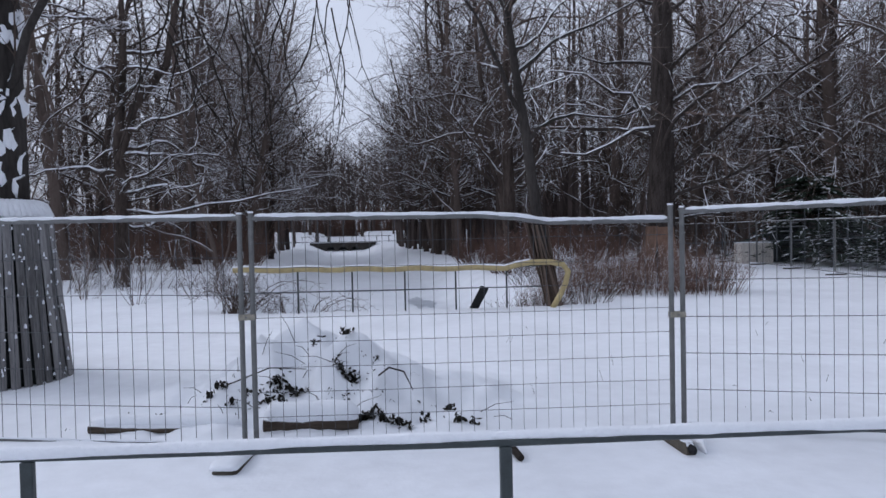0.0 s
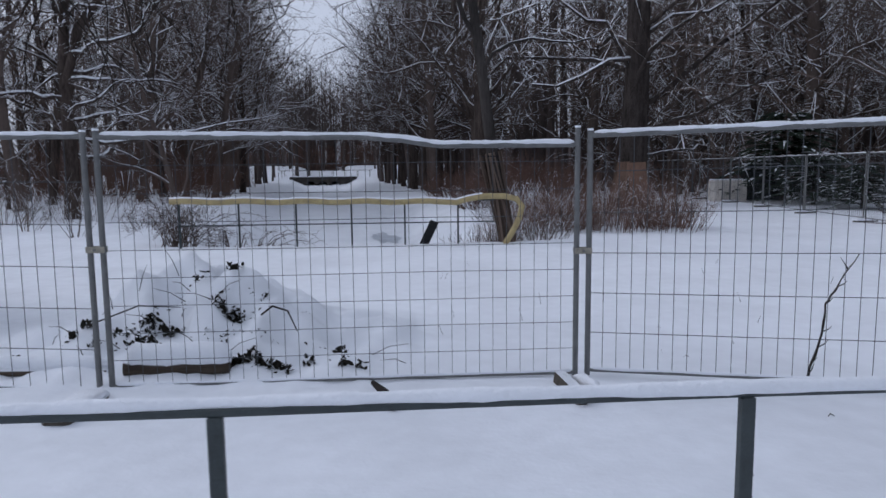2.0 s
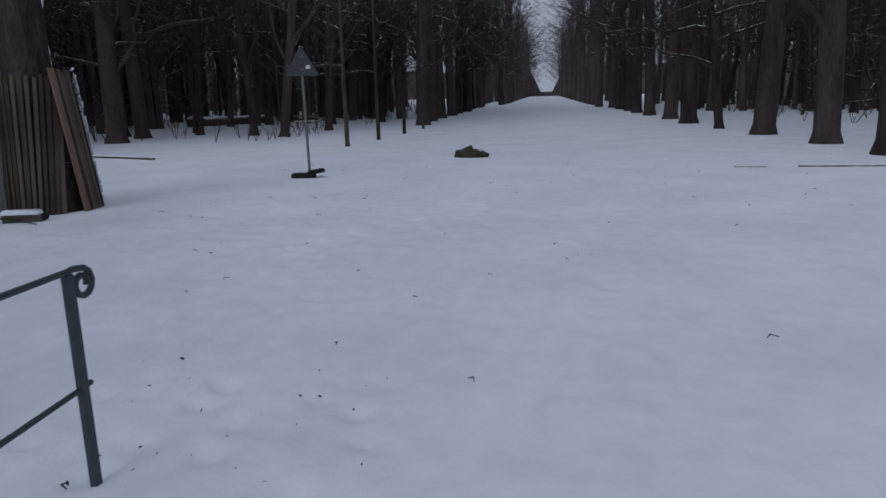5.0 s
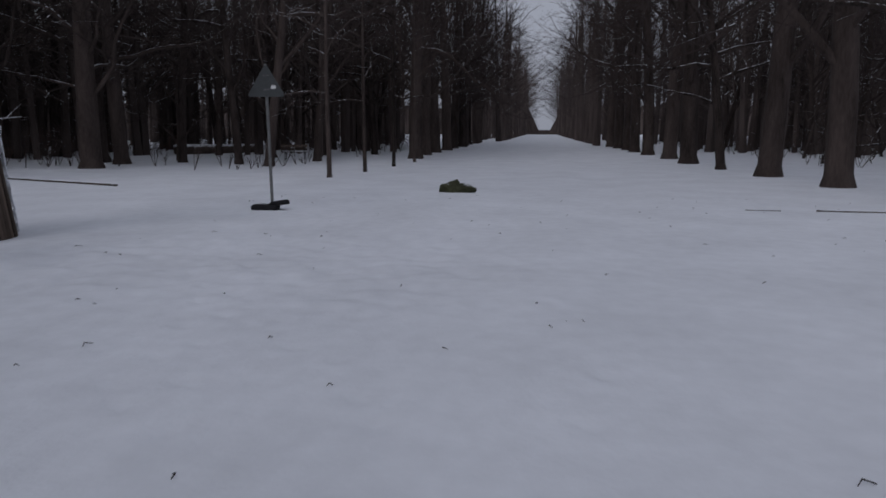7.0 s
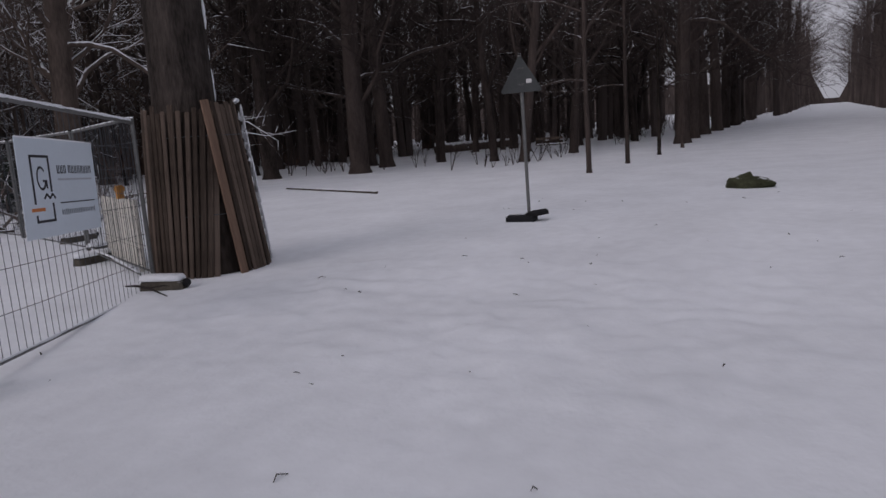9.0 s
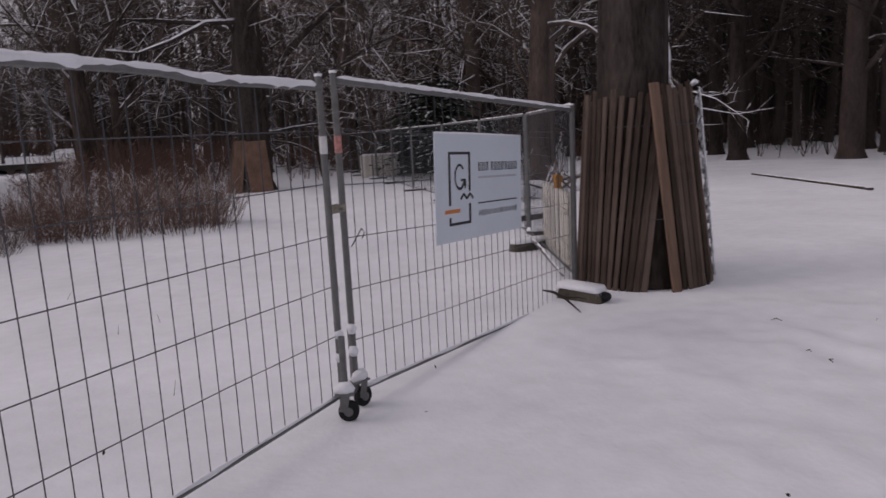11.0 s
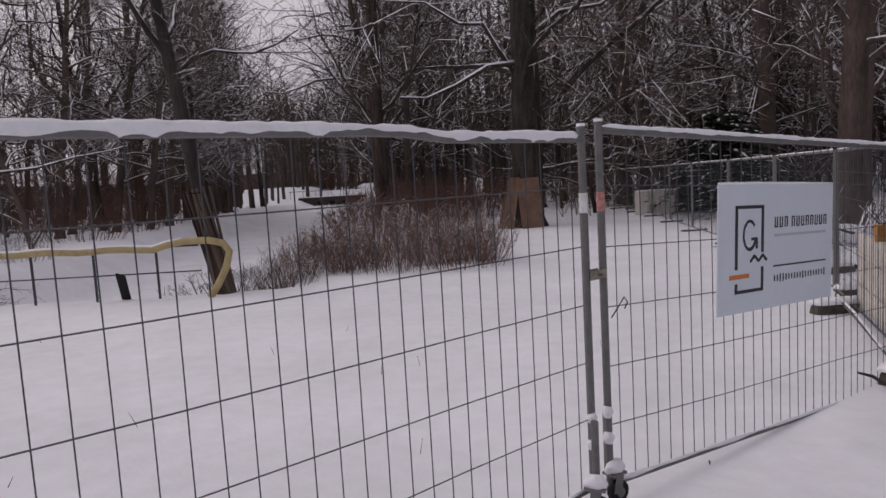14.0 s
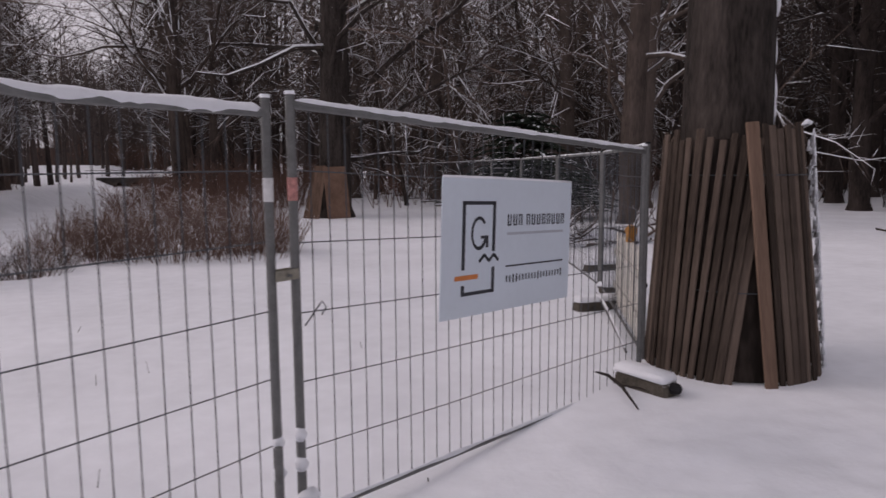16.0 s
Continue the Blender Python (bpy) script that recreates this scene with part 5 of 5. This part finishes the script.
def spruce_heap(x, y):
    """Cut spruce boughs heaped up, snow on their upper sides."""
    rng = random.Random(41)
    ob = thing("spruce", pose(x, y, ground_z(x, y)), "low dark spruce with drooping snow-laden boughs", "tree")
    wood, needles, white = Shape(), Shape(), Shape()
    wood.tube([(0, 0, -.1), (0, 0, 3.0)], [.09, .02], 7)
    for k in range(70):
        t = k / 70
        a = k * 2.4
        z = .25 + 2.4 * t
        ln = (2.3 - 1.75 * t) * rng.uniform(.8, 1.15)
        pts = [Vector((ln * q * math.cos(a), ln * q * math.sin(a), z + .35 * ln * q - .45 * ln * q * q)) for q in (0, .25, .5, .75, 1)]
        wood.tube(pts, [.022, .018, .013, .009, .004], 4, False)
        if k % 5 < 3:
            for i in (1, 2, 3):
                e = pts[i].lerp(pts[i + 1], rng.uniform(.4, .9))
                white.tube([pts[i] + Vector((0, 0, .025)), (pts[i] + e) / 2 + Vector((0, 0, .035)), e + Vector((0, 0, .025))], [.012, rng.uniform(.02, .04), .012], 6)
        for q in range(26):
            u = .12 + .88 * q / 26
            i = min(3, int(u * 4))
            p = pts[i].lerp(pts[i + 1], u * 4 - i)
            for sgn in (-1, 1):
                b = a + sgn * rng.uniform(.6, 1.1)
                w = Vector((math.cos(b), math.sin(b), rng.uniform(-.35, .1))) * rng.uniform(.16, .34) * (1.15 - .6 * u)
                n = Vector((-w.y, w.x, 0)).normalized() * .035
                j = len(needles.v)
                needles.v += [tuple(p - n * .4), tuple(p + w * .6 - n), tuple(p + w), tuple(p + w * .6 + n), tuple(p + n * .4), tuple(p + w * .5 + Vector((0, 0, .03)))]
                needles.f += [(j, j + 1, j + 5), (j + 1, j + 2, j + 5), (j + 2, j + 3, j + 5), (j + 3, j + 4, j + 5), (j + 4, j, j + 5)]
    part("trunk", wood, BARK, ob)
    part("needles", needles, NEEDLE, ob)
    tagged(part("bough_snow", white, SNOWCAP, ob, "snow lying along the boughs", True), kind="stuff")
    return ob


sp = spruce_heap(18.2, 30.0)
sp.scale = (1.65, 1.65, 1.45)
copy_thing(sp, pose(17.6, 26.8, 0, 0, 0, 80) @ Matrix.Diagonal((.7, .7, .5, 1)))["label"] = "smaller low spruce with snow on its boughs"
copy_thing(sp, pose(17.4, 23.6, 0, 0, 0, 200) @ Matrix.Diagonal((.55, .55, .4, 1)))["label"] = "smaller low spruce with snow on its boughs"


def crate(x, y):
    ob = thing("crate", pose(x, y, ground_z(x, y) - .1, 0, 0, -22) @ Matrix.Diagonal((1.3, 1.3, 1.0, 1)), "pale wooden crate standing in the snow by the site fence", "crate")
    part("body", Shape().box(pose(0, 0, .5), 1.15, 1.0, 1.0), PALEWOOD, ob)
    for i in range(8):
        part("board", Shape().box(pose(-.5 + .143 * i, -.515, .52), .125, .02, 1.02), PALEWOOD, ob)
    # no real openings: the shade of two hand holes is laid on as patches
    for sx in (-.25, .25):
        part("grip", Shape().box(pose(sx, -.528, .62), .1, .006, .05), DARK, ob, "dark patch painted as the shade in a hand hole")
    part("snow_cap", Shape().box(pose(0, 0, 1.03), 1.12, 1.0, .07, .03), SNOWCAP, ob, "snow on top")


crate(15.7, 30.2)


def site_locker(x, y):
    ob = thing("site_locker", pose(x, y, ground_z(x, y), 0, 0, -20), "dark green sheet-metal locker beside the pale crate", "locker")
    part("body", Shape().box(pose(0, 0, .8), 1.7, 1.2, 1.6, .02), DARKSHEET, ob)
    for i in range(9):
        part("rib", Shape().box(pose(-.76 + .19 * i, -.61, .8), .03, .02, 1.5), DARKSHEET, ob)
    part("snow_cap", Shape().box(pose(0, 0, 1.63), 1.66, 1.16, .06, .03), SNOWCAP, ob, "snow on the roof")


site_locker(17.7, 30.9)


def barrier_board():
    a, b = Vector((11.97, 10.7)), Vector((11.3, 9.0))
    d = b - a
    yaw = math.degrees(math.atan2(d.y, d.x))
    ob = thing("barrier_board", pose(a.x + .08, a.y, .05, 0, 0, yaw), "cream plastic barrier board standing behind the fence", "barrier")
    part("panel", Shape().box(pose(d.length / 2, .05, .44), d.length, .04, .84, .01), CREAM, ob)
    for i in range(2):
        part("rib", Shape().box(pose(d.length / 2, .02, .24 + .4 * i), d.length - .06, .03, .06, .01), CREAM, ob)
    for x in (.15, d.length - .15):
        part("leg", Shape().box(pose(x, .05, -.04), .06, .05, .12), CREAM, ob)
    for x in (d.length * .6,):
        p = ob.matrix_world @ Vector((x, .05, .86))
        l = thing("warning_lamp", pose(p.x, p.y, p.z), "amber warning lamp on the barrier board", "lamp", "warning lamps")
        part("housing", Shape().box(pose(0, 0, .045), .1, .06, .09, .015), AMBER, l)
        part("lens", Shape().tube([(0, -.035, .12), (0, .035, .12)], .055, 14), AMBER, l)


barrier_board()


def brace_pole():
    ob = thing("brace_pole", pose(11.95, 10.9, .08), "snow-covered brace pole lying between the fence feet", "pole")
    part("tube", Shape().tube([(0, 0, .06), (-.9, -2.35, .0)], .011, 8), STEEL, ob)
    part("snow_cap", Shape().tube([(-.03, -.08, .085), (-.45, -1.18, .08), (-.87, -2.27, .02)], .014, 6), SNOWCAP, ob, "snow on the pole", True)
    s = thing("branch", pose(10.58, 7.97, 0.03), "broken dark branch at the foot of the fence", "branch")
    part("stick", Shape().tube([(-.05, .12, .05), (0, 0, .05), (-.02, -.25, .04), (-.09, -.6, .0)], [.008, .014, .013, .006], 5), TWIG_BARE, s)
    part("stick", Shape().tube([(-.02, -.2, .04), (.06, -.36, .06), (.1, -.42, .05)], [.009, .007, .003], 5), TWIG_BARE, s)


def brushwood_heap(x, y):
    """Broken branches with snow on them, thrown behind the fence."""
    rng = random.Random(19)
    ob = thing("brushwood_heap", pose(x, y, ground_z(x, y)), "heap of broken snowy branches behind the site fence", "branches")
    for k in range(34):
        p = Vector((rng.uniform(-1.6, 1.6), rng.uniform(-.7, .7), rng.uniform(0, .3)))
        d = Vector((rng.uniform(-1, 1), rng.uniform(-.6, .6), rng.uniform(-.05, .8))).normalized() * rng.uniform(.5, 1.4)
        s = Shape().tube([p, p + d * .5 + Vector((0, 0, rng.uniform(-.1, .15))), p + d], [.035, .025, .008], 5, False)
        for _ in range(4):
            s.spike(p + d * rng.uniform(.3, .8), p + d * rng.uniform(.6, 1) + Vector((rng.uniform(-.3, .3), rng.uniform(-.3, .3), rng.uniform(.1, .4))), .012)
        part("branch", s, TWIG, ob)
    part("snow_cap", Shape().tube([(-1.2, 0, .15), (-.5, .1, .28), (.4, -.1, .22), (1.2, 0, .12)], [.1, .2, .22, .08], 8), SNOWCAP, ob, "snow on the heap", True)


brushwood_heap(15.2, 16.9)
brace_pole()


# ---- bridge ----


def bridge():
    y, z = 108.0, 0.45
    xl, xr = -14.9, -5.9
    ob = thing("bridge", pose((xl + xr) / 2, y, 0), "low stone bridge with three arches, snow on its deck", "bridge")
    w = xr - xl
    part("deck", Shape().box(pose(0, 1.5, z - .18), w + 1.2, 3.4, .36, .02), BRIDGE, ob)
    wall = Shape()
    arches = [-1.9, 0, 1.9]
    bottom, spring, r = -1.25, -.75, .62
    edges = [-w / 2]
    for c in arches:
        edges += [c - r, c + r]
    edges.append(w / 2)
    for i in range(0, len(edges), 2):
        wall.box(pose((edges[i] + edges[i + 1]) / 2, 0, (bottom + z - .3) / 2), edges[i + 1] - edges[i], .4, z - .3 - bottom)
    for c in arches:
        for k in range(10):
            a0, a1 = math.pi * k / 10, math.pi * (k + 1) / 10
            xm = c + r * (math.cos(a0) + math.cos(a1)) / 2
            zm = spring + r * (math.sin(a0) + math.sin(a1)) / 2
            wall.box(pose(xm, 0, (zm + z - .3) / 2), abs(r * (math.cos(a0) - math.cos(a1))), .4, z - .3 - zm)
    part("arch_wall", wall, BRIDGE, ob)
    # a dark sheet closes the arches and paints the shade under the deck
    part("back_wall", Shape().box(pose(0, 3.0, -.5), w, .2, 1.6), DARK, ob)
    part("deck_snow", Shape().box(pose(0, 1.5, z + .06), w + 1.2, 3.2, .14, .05), SNOWCAP, ob, "snow on the deck")
    for yy in (.1, 2.9):
        rail = part("rail", Shape().tube([(-w / 2 - 2, yy, z + 1.0), (w / 2 + 3, yy, z + 1.0)], .04, 6), STEEL, ob, "snowy handrail")
        for i in range(8):
            part("rail_post", Shape().tube([(-w / 2 - 1.8 + i * (w + 4.5) / 7, yy, z - .1), (-w / 2 - 1.8 + i * (w + 4.5) / 7, yy, z + 1.0)], .035, 6), STEEL, rail)


bridge()
patch = Shape()
for k in range(60):
    a = 2 * math.pi * k / 60
    q = 1 + .7 * noise.noise((math.cos(a) * 1.6, math.sin(a) * 1.6, 4)) + .3 * noise.noise((math.cos(a) * 5, math.sin(a) * 5, 7))
    patch.v.append((0.42 * math.cos(a) * q, 2.2 * math.sin(a) * q, 0))
patch.f.append(tuple(range(60)))
for x, y, s in ((0.45, 25.5, 1.0),):
    p = tagged(part("ice_patch", patch, ICE), "grey wet patch of thin ice on the snowy pond", "ice")
    p.matrix_world = pose(x, y, max(ground_z(x + dx * s, y + dy * s) for dx in (-.5, 0, .5) for dy in (-3, -1.5, 0, 1.5, 3)) + .012, 0, 0, 6) @ Matrix.Diagonal((s, s, 1, 1))


# ---- litter on the snow ----


def snow_litter():
    rng = random.Random(15)
    s = Shape()
    for _ in range(120):
        x, y = rng.uniform(2, 20), rng.uniform(-6, 7)
        p = Vector((x, y, ground_z(x, y) + .006))
        if rng.random() < .5:
            litter_leaf(s, p + Vector((0, 0, .008)), rng.uniform(.01, .02), rng)
        else:
            a = rng.uniform(0, 6.28)
            ln = rng.uniform(.03, .09)
            d = Vector((math.cos(a), math.sin(a), 0)) * ln
            s.tube([p, p + d * .5 + Vector((d.y * .3, -d.x * .3, .012)), p + d], [.003, .004, .002], 4, False)
    for _ in range(50):
        x, y = rng.uniform(4.1, 6.3), rng.uniform(1.5, 3.3)
        litter_leaf(s, Vector((x, y, ground_z(x, y) - .004)), rng.uniform(.008, .018), rng)
    for _ in range(16):
        x, y = rng.uniform(-1, 9), rng.uniform(5.8, 12)
        p = Vector((x, y, ground_z(x, y)))
        s.tube([p, p + Vector((rng.uniform(-.05, .05), rng.uniform(-.05, .05), rng.uniform(.04, .14)))], [.003, .0015], 4, False)
    tagged(part("fallen_twigs", s, TWIG_BARE), "small fallen twigs and dry leaves scattered on the snow", "twigs", kind="stuff")


snow_litter()
